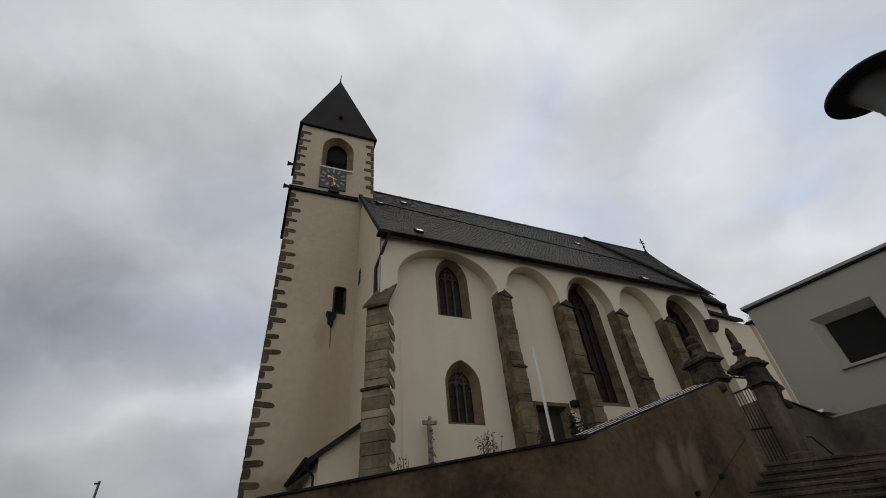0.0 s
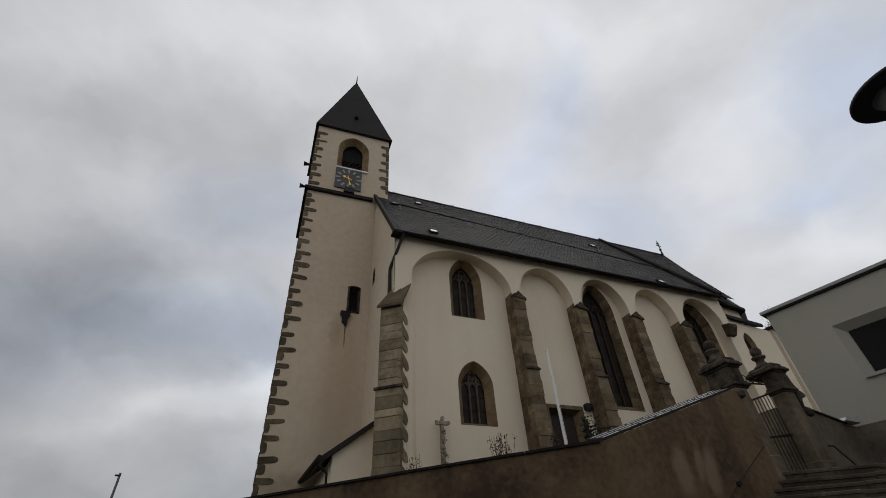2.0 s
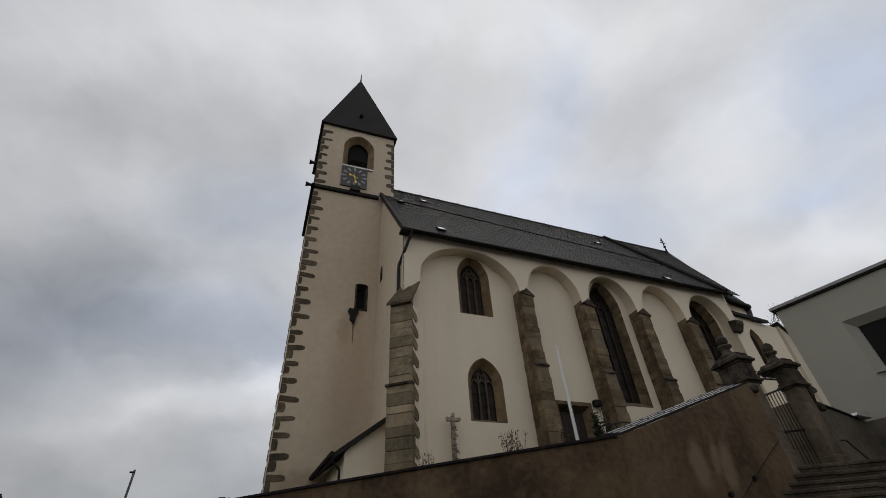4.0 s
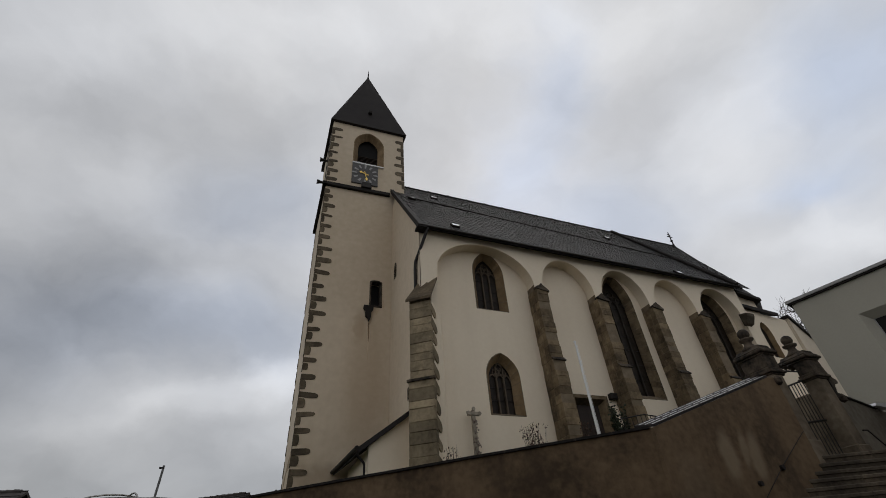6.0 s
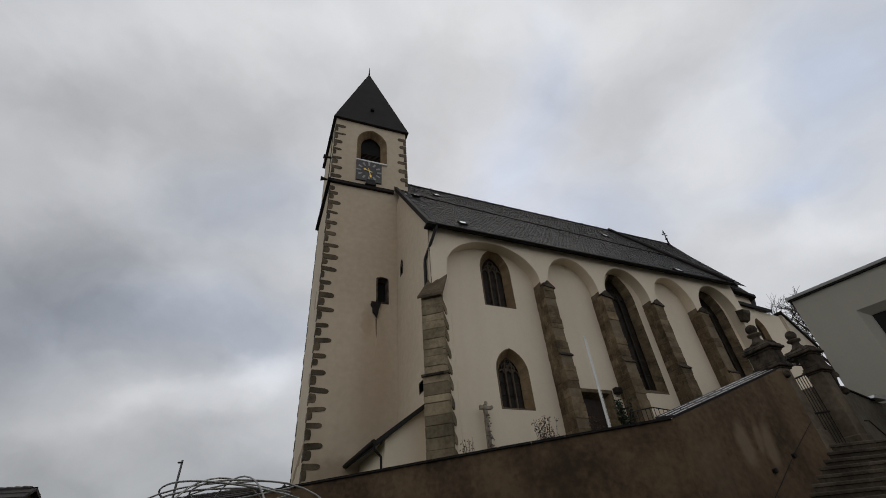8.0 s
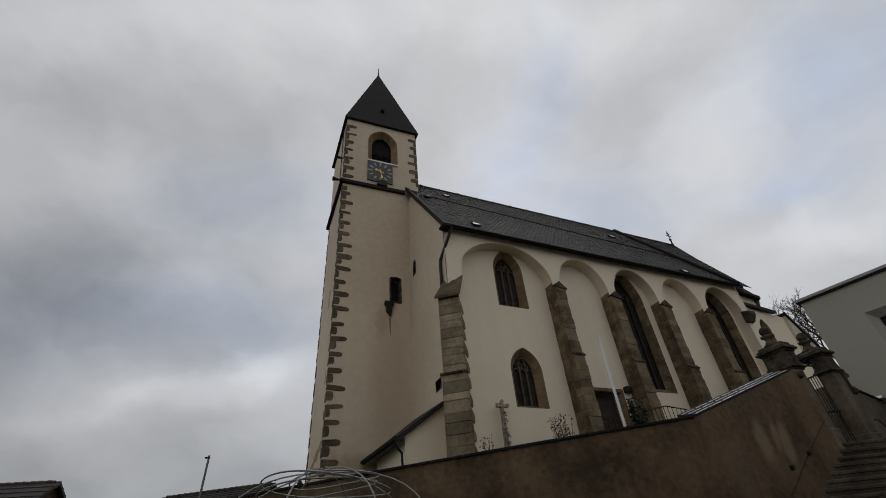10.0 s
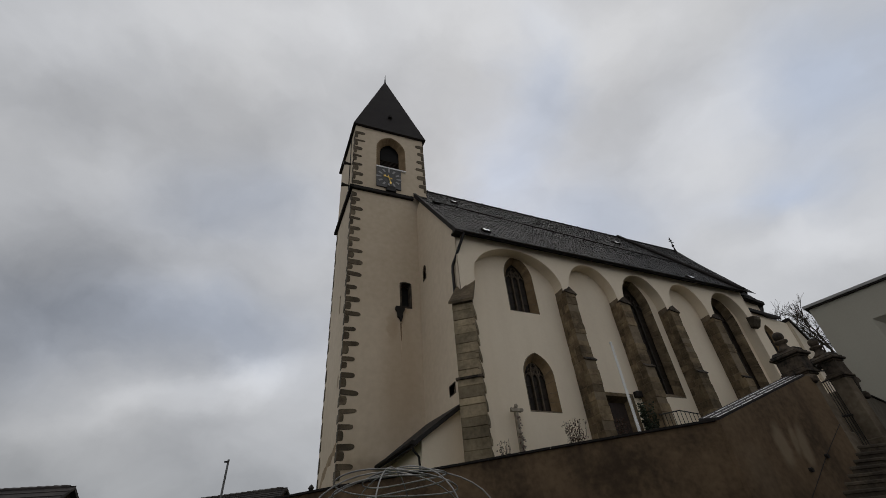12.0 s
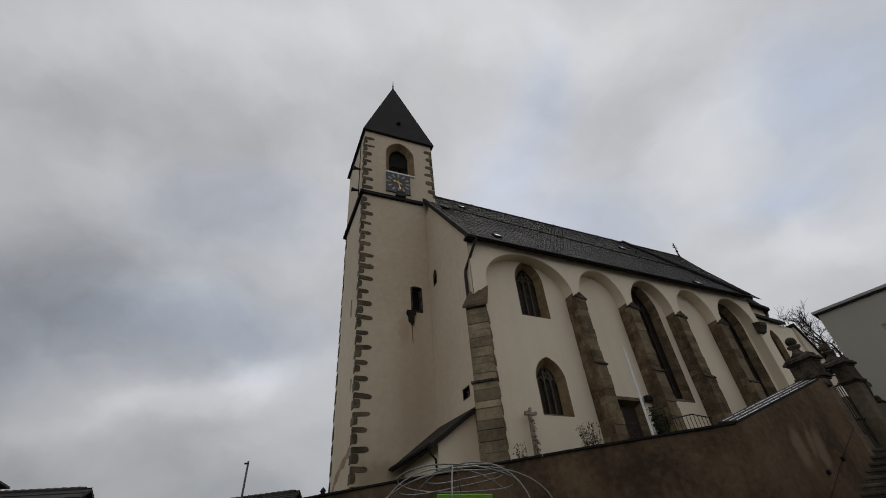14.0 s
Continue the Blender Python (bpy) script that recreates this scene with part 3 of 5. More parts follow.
# belt course of the tower
bm = bmesh.new()
prism(bm, [(-0.2, 22.18), (TW * 0.80, 22.18), (TW * 0.80, 22.42), (-0.2, 22.42)], tower, -0.2, 0.05)
prism(bm, [(-0.2, 22.18), (TD + 0.1, 22.18), (TD + 0.1, 22.42), (-0.2, 22.42)], tower_w, -0.2, 0.05)
part("belt_course", bm, METAL, church, "dark sheet-metal drip ledge")

# finials of the tower
for d, h in ((0.55, 1.15), (TD - 0.4, 1.3)):
    bm = bmesh.new()
    p = Vector(tower(TW / 2 - 0.2, 36.5, d))
    tube(bm, [p, p + Vector((0, 0, h * 0.5)), p + Vector((0, 0, h))], [0.07, 0.04, 0.018], 6)
    part("lightning_rod", bm, IRON, church)
for w in (30.7,):
    bm = bmesh.new()
    t = (w - 28.85) / 7.75
    p = Vector(tower(TW / 2, w, -0.22 + 0.77 * t))
    box(bm, -0.13, 0.13, -0.22, 0.15, -0.1, 0.12, Matrix.Translation(p))
    part("roof_hatch", bm, METAL, church)

# fixtures on the tower's west side
for u, w in ((1.0, 25.6), (1.2, 23.6)):
    bm = bmesh.new()
    a, b = Vector(tower_w(u, w, 0.05)), Vector(tower_w(u, w, -0.55))
    tube(bm, [a, a.lerp(b, 0.6), b], [0.05, 0.10, 0.17], 10)
    part("horn", bm, IRON, church, "dark horn on the tower")
bm = bmesh.new()
tube(bm, [tower_w(1.3, z, -0.03) for z in (22.5, 26.0, 28.7)], 0.03, 5)
part("cable", bm, IRON, church)

# clock
bm = bmesh.new()
prism(bm, [(1.58, 22.90), (3.33, 22.90), (3.33, 24.78), (1.58, 24.78)], tower, -0.10, 0.0)
clock = part("clock", bm, DIAL, church, "square dark clock dial with pale marks and gilt hands")
cu, cz = 2.455, 23.84
for k in range(12):
    a = radians(30 * k)
    r0, r1 = (0.56, 0.84) if k % 3 else (0.54, 0.90)
    w = 0.075
    ca, sa = math.sin(a), math.cos(a)
    bm = bmesh.new()
    prism(bm, [(cu + r * ca + s * w * sa, cz + r * sa - s * w * ca) for r, s in ((r0, -0.7), (r1, -1), (r1, 1), (r0, 0.7))], tower, -0.125, -0.104)
    part("hour_mark", bm, PALE, clock)
for ang, ln, w in ((168, 0.66, 0.042), (-70, 0.42, 0.055)):
    a = radians(ang)
    ca, sa = math.sin(a), math.cos(a)
    bm = bmesh.new()
    prism(bm, [(cu + r * ca + s * w * sa, cz + r * sa - s * w * ca) for r, s in ((-0.24, -0.6), (ln * 0.6, -0.5), (ln * 0.66, -1.9), (ln * 0.82, -1.5), (ln, 0), (ln * 0.82, 1.5), (ln * 0.66, 1.9), (ln * 0.6, 0.5), (-0.24, 0.6))], tower, -0.155, -0.13)
    part("hand", bm, GOLD, clock, "gilt clock hand")
bm = bmesh.new()
prism(bm, [(2.2, 22.45), (2.9, 22.45), (2.82, 22.89), (2.28, 22.89)], tower, -0.30, 0.0)
part("clock_bracket", bm, IRON, clock)


# gothic windows
def jamb_stones(hole, inner, put, stone, parent, deep):
    """The splayed surround: cut stones with open joints up both sides, round the head and along the sill."""
    def side(h, right, f):
        """Place on one side, f from 0 at the foot to 1 at the apex."""
        run = h.zs - h.zb
        full = run + h.rise * 1.15
        s = f * full
        x = h.xr if right else h.xl
        if s <= run:
            return x, h.zb + s
        q = (s - run) / (full - run)
        c = (h.xl + h.xr) / 2
        xx = x + (c - x) * (1 - math.cos(q * math.pi / 2))
        return xx, h.top(xx)

    n = max(6, int((hole.zs - hole.zb + hole.rise) / 0.46))
    for right in (False, True):
        cuts = [0.0] + sorted(min(max((k + rnd.uniform(-0.22, 0.22)) / n, 0.02), 0.98) for k in range(1, n)) + [1.0]
        for f0, f1 in zip(cuts, cuts[1:]):
            g = 0.012 / (hole.zs - hole.zb + hole.rise)
            steps = 3 if f1 > (hole.zs - hole.zb) / (hole.zs - hole.zb + hole.rise * 1.15) else 1
            lift = rnd.uniform(0.006, 0.022)
            bm = bmesh.new()
            for k in range(steps):
                a, b = (f0 + g) + (f1 - f0 - 2 * g) * k / steps, (f0 + g) + (f1 - f0 - 2 * g) * (k + 1) / steps
                oa, ob_, ia, ib = side(hole, right, a), side(hole, right, b), side(inner, right, a), side(inner, right, b)
                quad(bm, put(*oa, -0.006 - lift), put(*ob_, -0.006 - lift), put(*ib, deep - lift), put(*ia, deep - lift))
                for p, q in ((oa, ob_), (ia, ib)):
                    d = -0.006 if p is oa else deep
                    quad(bm, put(*p, d - lift), put(*q, d - lift), put(*q, d + 0.01), put(*p, d + 0.01))
            part("jamb_stone", bm, stone, parent)


def gothic_window(hole, put, lights, stone, label, glass_d=0.40, grid=0.55, jamb=0.26, foot=0.16, bars=None):
    bars = bars or TRACERY
    inner = hole.smaller(jamb, foot)
    bm = bmesh.new()
    ring(bm, put, hole.outline(), inner.outline(), -0.006, glass_d - 0.03)
    o = Hole(hole.xl - 0.03, hole.xr + 0.03, hole.zb - 0.03, hole.zs, hole.rise + 0.035)
    ring(bm, put, o.outline(), hole.outline(), -0.004, -0.012)
    win = part("window", bm, MORTAR, church, label)
    jamb_stones(hole, inner, put, stone, win, glass_d - 0.03)
    bm = bmesh.new()
    bm.faces.new([bm.verts.new(put(u, w, glass_d + 0.03)) for u, w in hole.smaller(0.02).outline()])
    part("pane", bm, GLASS, win)
    wl = (inner.xr - inner.xl) / lights
    zs = hole.zs + 0.05
    for k in range(1, lights):
        x = inner.xl + k * wl
        bm = bmesh.new()
        top = min(inner.top(x) - 0.02, zs + (0.5 if lights == 3 else 0.3))
        prism(bm, [(x - 0.035, inner.zb), (x + 0.035, inner.zb), (x + 0.035, top), (x - 0.035, top)], put, glass_d - 0.08, glass_d + 0.02)
        part("mullion", bm, bars, win)
    bm = bmesh.new()
    for k in range(lights):
        x0 = inner.xl + k * wl
        pts = []
        for i in range(13):
            x = x0 + wl * i / 12
            h = Hole(x0, x0 + wl, 0, zs - 0.1, wl * 0.75)
            pts.append(put(x, min(h.top(x), inner.top(x) - 0.02), glass_d - 0.03))
        tube(bm, pts, 0.035, 6)
    cx, r = (hole.xl + hole.xr) / 2, wl * 0.42
    spots = [(cx - wl * 0.5, zs + wl * 0.78), (cx + wl * 0.5, zs + wl * 0.78), (cx, zs + wl * 1.5)] if lights == 3 else [(cx, zs + wl * 1.0)]
    for x, z in spots:
        if z + r < inner.top(x) + 0.12:
            tube(bm, [put(x + r * math.cos(a), z + r * math.sin(a), glass_d - 0.03) for a in [2 * math.pi * i / 16 for i in range(17)]], 0.032, 6)
            for q in range(4):
                tube(bm, [put(x + r * c * math.cos(math.pi / 4 + q * math.pi / 2), z + r * c * math.sin(math.pi / 4 + q * math.pi / 2), glass_d - 0.03) for c in (1.0, 0.45)], 0.022, 5)
    part("tracery", bm, bars, win)
    z = inner.zb + grid
    while z < hole.zs:
        bm = bmesh.new()
        tube(bm, [put(inner.xl, z, glass_d), put(inner.xr, z, glass_d)], 0.012, 5)
        part("saddle_bar", bm, IRON, win)
        z += grid
    return win


gothic_window(win_up, south, 3, OCHRE, "pointed three-light window in ochre stone")
gothic_window(win_low, south, 3, OCHRE, "pointed three-light window in ochre stone")
gothic_window(win_tall, south, 3, STONE, "tall pointed window in dark brown stone", grid=0.8, jamb=0.23, foot=0.30, glass_d=0.46, bars=DARK_TRACERY)
gothic_window(win_tall2, south, 3, STONE, "tall pointed window in dark brown stone", grid=0.8, jamb=0.23, foot=0.30, glass_d=0.46, bars=DARK_TRACERY)

# church door: boards coloured near black for the unlit interior in the doorway
bm = bmesh.new()
ring(bm, south, Hole(11.86, 13.80, 3.9, 7.84).outline(), door_hole.outline(), -0.03, -0.03)
ring(bm, south, door_hole.outline(), Hole(12.16, 13.5, 3.9, 7.50).outline(), -0.03, 0.38)
door = part("door", bm, STONE, church, "church doorway in a stone frame, its unlit inside painted as dark boards")
for k in range(6):
    bm = bmesh.new()
    x = 12.14 + k * 0.23
    box(bm, x + 0.004, x + 0.226, BAY + 0.39, BAY + 0.44, 3.9, 7.52)
    part("board", bm, WOOD, door)
bm = bmesh.new()
box(bm, 13.86, 14.22, BAY - 0.28, BAY, 7.66, 7.94, bevel=0.03)
tagged(part("wall_lamp", bm, IRON), "small dark box lamp on the church wall", "lamp")


# buttresses
def buttress(c, foot=3.0):
    w = 0.315
    bm = bmesh.new()
    box(bm, c - w + 0.012, c + w - 0.012, 15.55, BAY - 0.002, foot, 9.02)
    box(bm, c - w + 0.012, c + w - 0.012, 15.665, BAY - 0.002, 9.02, 12.72)
    box(bm, c - w + 0.03, c + w - 0.03, SPAN + 0.004, BAY - 0.002, 12.72, 13.02)
    ob = part("buttress", bm, MORTAR, church, "weathered brown sandstone buttress")
    z = foot
    while z < 12.68:
        top = min(z + rnd.uniform(0.24, 0.46), 12.72)
        if z < 9.0 < top + 0.12:
            top = 9.0
        front = 15.53 if z < 8.99 else 15.645
        cuts = [front, rnd.uniform(front + 0.28, front + 0.5)]
        if rnd.random() < 0.55:
            cuts.append(rnd.uniform(16.2, 16.3))
        cuts.append(BAY - 0.004)
        for y0, y1 in zip(cuts, cuts[1:]):
            j = rnd.uniform(-0.014, 0.012)
            piece("block", STONE, ob, at_box(c - w + j, c + w - j + rnd.uniform(-0.02, 0.025), y0 + 0.005 + (rnd.uniform(-0.02, 0.03) if y0 == front else 0), y1 - 0.005, z + 0.006, top - 0.006))
        z = top
    bm = bmesh.new()
    prism(bm, [(15.485, 8.96), (15.485, 9.0), (15.67, 9.18), (15.67, 8.96)], lambda u, v, d: (c + d, u, v), -w + 0.005, w + 0.05)
    part("drip_ledge", bm, DARKSTONE, ob)
    # hood: a small steep gable over the front, dying into the arch foot behind
    prof = [(-w - 0.03, 12.70), (-w - 0.02, 12.80), (-0.10, 12.92), (0.0, 13.04), (0.09, 12.93), (w + 0.07, 12.66), (w + 0.07, 12.58), (w - 0.02, 12.60)]
    bm = bmesh.new()
    prism(bm, prof, lambda u, v, d: (c + u, d, v), 15.58, SPAN + 0.03)
    part("cap", bm, DARKSTONE, ob, "dark gabled stone hood")


for c in PIERS:
    buttress(c)

# corner buttress, set askew
BM = Matrix.Translation((4.53, 15.42, 0)) @ Matrix.Rotation(radians(-38), 4, "Z")
bm = bmesh.new()
box(bm, -0.43, 0.43, 0.05, 1.7, 2.8, 11.0, BM)
cb = part("corner_buttress", bm, PLASTER, church, "askew corner buttress of brown sandstone blocks")
z, k = 2.9, 0
while z < 11.2:
    top = min(z + rnd.uniform(0.27, 0.48), 11.25)
    if z < 7.5 < top + 0.15:
        top = 7.5
    g = 0.05 if z < 7.49 else 0.0
    side = rnd.uniform(0.16, 0.30)
    piece("block", CORNER_STONE, cb, BM @ at_box(-0.46 - g, 0.46 + g * 0.6, -g + rnd.uniform(-0.015, 0.015), side, z + 0.008, top - 0.008))
    z, k = top, k + 1
bm = bmesh.new()
box(bm, -0.56, 0.54, -0.12, 0.1, 7.47, 7.56, BM)
part("drip_ledge", bm, DARKSTONE, cb)
bm = bmesh.new()
p = [(-0.58, -0.16, 11.02), (0.56, -0.16, 11.02), (0.60, 0.75, 12.45), (0.22, 0.56, 12.12), (-0.18, 0.86, 12.60), (-0.40, 0.40, 11.85)]
p = [BM @ Vector(q) for q in p]
hi = [bm.verts.new(q) for q in p]
lo = [bm.verts.new(q - Vector((0, 0, 0.12))) for q in p]
bm.faces.new(hi)
bm.faces.new(lo[::-1])
for i in range(6):
    j = (i + 1) % 6
    bm.faces.new((lo[i], lo[j], hi[j], hi[i]))
part("cap", bm, STONE, cb, "sloping slab cap")

# stones of the corner buttress toothed into its plastered flank
z = 3.3
while z < 10.9:
    h, l = rnd.uniform(0.34, 0.46), rnd.uniform(0.62, 0.84)
    m = BM @ Matrix.Translation((0.415, l / 2 + 0.02, z)) @ Matrix.Rotation(radians(90), 4, "Z") @ Matrix.Rotation(radians(rnd.uniform(12, 20)), 4, "Y") @ Matrix.Diagonal((l, 0.12, h, 1))
    tongue("tooth_stone", CORNER_STONE, cb, m)
    z += rnd.uniform(0.56, 0.74)

# tower quoins
UX, UY = Vector((TC, TS, 0)), Vector((0, 1, 0))


def quoin_matrix(corner, z, h, ls, lw, east=False):
    o = Vector(tower(TW if east else 0, z + h / 2, 0))
    sx = -1 if east else 1
    rot = Matrix((UX, UY, Vector((LEAN_X, 0, 1)))).transposed().to_4x4()
    cx = sx * (ls - 0.03) / 2
    return Matrix.Translation(o) @ rot @ Matrix.Translation((cx, (lw - 0.03) / 2, 0)) @ Matrix.Diagonal((ls + 0.03, lw + 0.03, h - 0.012, 1))


z, k = 4.0, 0
while z < 28.4:
    h = rnd.uniform(0.34, 0.50)
    if z + h > 28.6:
        break
    if not 22.0 < z + h < 22.75:
        long = k % 2
        ls = rnd.uniform(0.52, 0.86) if long else rnd.uniform(0.16, 0.34)
        lw = rnd.uniform(0.14, 0.24) if long else rnd.uniform(0.30, 0.52)
        tongue("quoin", QUOIN, church, quoin_matrix(0, z, h * (rnd.uniform(0.50, 0.80) if long else rnd.uniform(0.9, 1.0)), ls, lw) @ Matrix.Rotation(radians(rnd.uniform(-3, 3)), 4, "Y"))
    z, k = z + h, k + 1
z, k = 23.2, 0
while z < 28.2:
    h = rnd.uniform(0.34, 0.5)
    if k % 2:
        tongue("quoin", QUOIN, church, quoin_matrix(1, z, h * 0.8, rnd.uniform(0.4, 0.7), 0.3, True) @ Matrix.Rotation(radians(180), 4, "Z"))
    else:
        piece("quoin", QUOIN, church, quoin_matrix(1, z, h, rnd.uniform(0.12, 0.2), 0.4, True))
    z, k = z + h, k + 1
z, k = 2.5, 0
while z < 22:
    h = rnd.uniform(0.5, 0.8)
    o = Vector(tower(0, z + h / 2, TD))
    l = rnd.uniform(0.15, 0.5)
    piece("quoin", QUOIN, church, Matrix.Translation(o + UX * 0.1 - UY * l / 2) @ Matrix.Rotation(radians(-4), 4, "Z") @ Matrix.Diagonal((0.26, l, h - 0.02, 1)))
    z += h * 1.4

# eaves, gutter, verge, downpipe
bm = bmesh.new()
tube(bm, [(4.55, 15.36, 15.14), (25.6, 15.36, 15.14)], 0.06, 8)
part("gutter", bm, METAL, church)
bm = bmesh.new()
prism(bm, [(15.42, 15.05), (SPAN - 0.003, 15.30), (SPAN - 0.003, 15.62), (15.42, 15.12)], lambda u, v, d: (4.62 + d, u, v), 0, 20.85)
part("eaves_soffit", bm, METAL, church)
bm = bmesh.new()
v0, v1 = Vector((4.55, 15.30, 14.99)), Vector((4.55, 21.1, 14.99 + SL * 5.8))
off = Vector((0, -0.07, 0.10))
for a, b in ((v0, v1),):
    c = [a - off, b - off, b + off, a + off]
    lo = [bm.verts.new(q) for q in c]
    hi = [bm.verts.new(q + Vector((0.22, 0, 0))) for q in c]
    bm.faces.new(lo)
    bm.faces.new(hi[::-1])
    for i in range(4):
        j = (i + 1) % 4
        bm.faces.new((lo[i], hi[i], hi[j], lo[j]))
part("verge_board", bm, METAL, church, "dark verge board at the nave's west end")
bm = bmesh.new()
box(bm, 4.50, 4.95, 15.26, 15.75, 14.98, 15.10)
part("kneeler", bm, METAL, church)
bm = bmesh.new()
tube(bm, [(5.02, 15.36, 15.05), (4.97, 15.45, 14.8), (4.62, 16.15, 13.45), (4.62, 16.2, 13.1), (4.62, 16.2, 11.3)], 0.075, 8)
part("downpipe", bm, IRON, church)
bm = bmesh.new()
tube(bm, [(25.5, EY, EZ + 0.17), (25.5, RIDGE_Y, RIDGE_Z + 0.17)], 0.14, 6)
part("seam_ridge", bm, METAL, church)
bm = bmesh.new()
tube(bm, [(4.6, RIDGE_Y, RIDGE_Z + 0.03), (32.75, RIDGE_Y, RIDGE_Z + 0.03)], 0.10, 6)
tube(bm, [(26.95, 16.1, 15.66), (32.75, RIDGE_Y, RIDGE_Z)], 0.09, 6)
part("ridge_cap", bm, SLATE, church)
for k in range(13):
    bm = bmesh.new()
    x = 6.5 + k * 1.6
    box(bm, x - 0.04, x + 0.04, RIDGE_Y - 0.1, RIDGE_Y + 0.05, RIDGE_Z, RIDGE_Z + 0.125)
    part("ridge_hook", bm, METAL, church)


def on_roof(x, e, lift=0.0):
    """e: metres north of the eaves, measured level."""
    n = Vector((0, -SL, 1)).normalized()
    return Vector((x, 15.02 + e, EZ + SL * (15.02 + e - EY))) + n * lift


# snow guard: a rail on brackets
bm = bmesh.new()
tube(bm, [on_roof(5.2, 4.7, 0.18), on_roof(15.5, 3.85, 0.18), on_roof(25.4, 3.0, 0.18)], 0.032, 5)
guard = part("snow_guard", bm, METAL, church)
for k in range(26):
    x = 5.4 + k * 0.79
    e = 4.7 - (x - 5.2) * 1.7 / 20.2
    bm = bmesh.new()
    tube(bm, [on_roof(x, e + 0.06, 0.0), on_roof(x, e, 0.25)], 0.025, 5)
    part("bracket", bm, METAL, guard)
for x, e in ((7.83, 6.44), (6.84, 1.17), (21.74, 5.5), (21.06, 0.62), (5.7, 4.9)):
    n = Vector((0, -SL, 1)).normalized()
    t = Vector((0, 1, SL)).normalized()
    m = Matrix((Vector((1, 0, 0)), t, n)).transposed().to_4x4()
    m.translation = on_roof(x, e)
    bm = bmesh.new()
    box(bm, -0.22, 0.22, -0.24, 0.24, -0.02, 0.14, m, 0.01)
    hatch = part("skylight", bm, METAL, church, "small roof hatch with a pale pane")
    bm = bmesh.new()
    quad(bm, m @ Vector((-0.17, -0.2, 0.146)), m @ Vector((0.17, -0.2, 0.146)), m @ Vector((0.17, 0.12, 0.146)), m @ Vector((-0.17, 0.12, 0.146)))
    part("pane", bm, LIGHTMETAL, hatch)

# slates of the nave and choir roofs
n = Vector((0, -SL, 1)).normalized()
t = Vector((0, 1, SL)).normalized()
slope_len = math.hypot(RIDGE_Y - EY, RIDGE_Z - EZ)


def slates(name, x_at, w, step, mat):
    verts, faces = [], []
    s, row = 0.0, 0
    while s < slope_len - 0.05:
        x0, x1 = x_at(s)
        x = x0 + (w / 2 if row % 2 else 0)
        while x < x1 - 0.05:
            b = min(x + w, x1)
            base = Vector((0, EY, EZ)) + t * s
            lift = 0.026 + rnd.uniform(0, 0.007)
            i = len(verts)
            for xx, ss, l in ((x + 0.013, 0, lift), (b - 0.013, 0, lift), (b - 0.013, step + 0.03, 0.012), (x + 0.013, step + 0.03, 0.012)):
                q = base + t * ss + n * l
                verts.append((xx, q.y, q.z))
            for xx in (x + 0.013, b - 0.013):
                q = base + n * 0.0
                verts.append((xx, q.y, q.z))
            faces += [(i, i + 1, i + 2, i + 3), (i + 4, i + 5, i + 1, i), (i + 4, i, i + 3), (i + 5, i + 2, i + 1)]
            x += w
        s += step
        row += 1
    me = bpy.data.meshes.new(name)
    me.from_pydata(verts, [], faces)
    me.materials.append(mat)
    ob = new(name, me)
    ob.parent = church
    ob.matrix_parent_inverse = world_of(church).inverted()
    return tagged(ob, "rows of dark weathered slates", kind="stuff")


slates("nave_slate", lambda s: (4.62, 25.45), 0.26, 0.21, SLATE)
slates("choir_slate", lambda s: (25.6, 26.6 + 5.8 * s / slope_len), 0.26, 0.21, CHOIR_SLATE)

# roof cross
CX, CZ = 32.75, RIDGE_Z
fin = thing("roof_cross", (CX, RIDGE_Y, CZ), "dark iron double cross on the choir ridge", "cross")
bm = bmesh.new()
lathe(bm, [(0.12, -0.1), (0.07, 0.35), (0.04, 0.62)], (CX, RIDGE_Y, CZ), 8)
part("foot", bm, METAL, fin)
bm = bmesh.new()
lathe(bm, [(0.02, 0.58), (0.10, 0.63), (0.12, 0.70), (0.10, 0.77), (0.02, 0.82)], (CX, RIDGE_Y, CZ), 10)
part("ball", bm, METAL, fin)
bm = bmesh.new()
box(bm, CX - 0.035, CX + 0.035, RIDGE_Y - 0.03, RIDGE_Y + 0.03, CZ + 0.75, CZ + 1.75)
box(bm, CX - 0.3, CX + 0.3, RIDGE_Y - 0.028, RIDGE_Y + 0.028, CZ + 1.16, CZ + 1.23)
box(bm, CX - 0.2, CX + 0.2, RIDGE_Y - 0.028, RIDGE_Y + 0.028, CZ + 1.42, CZ + 1.48)
part("arms", bm, IRON, fin)

# corbel at the end of the arcade
bm = bmesh.new()
prism(bm, [(15.36, 13.0), (15.34, 13.18), (SPAN + 0.02, 13.3), (SPAN + 0.02, 12.55), (15.6, 12.6)], lambda u, v, d: (24.86 + d, u, v), 0, 0.60)
part("corbel", bm, QUOIN, church, "stone corbel at the arcade's end")

# choir wall and annexe beyond the nave
ch_win = Hole(26.98, 27.86, 11.0, 12.6, 0.80)


def choir(u, w, d):
    return (u, 16.3 + d, w)


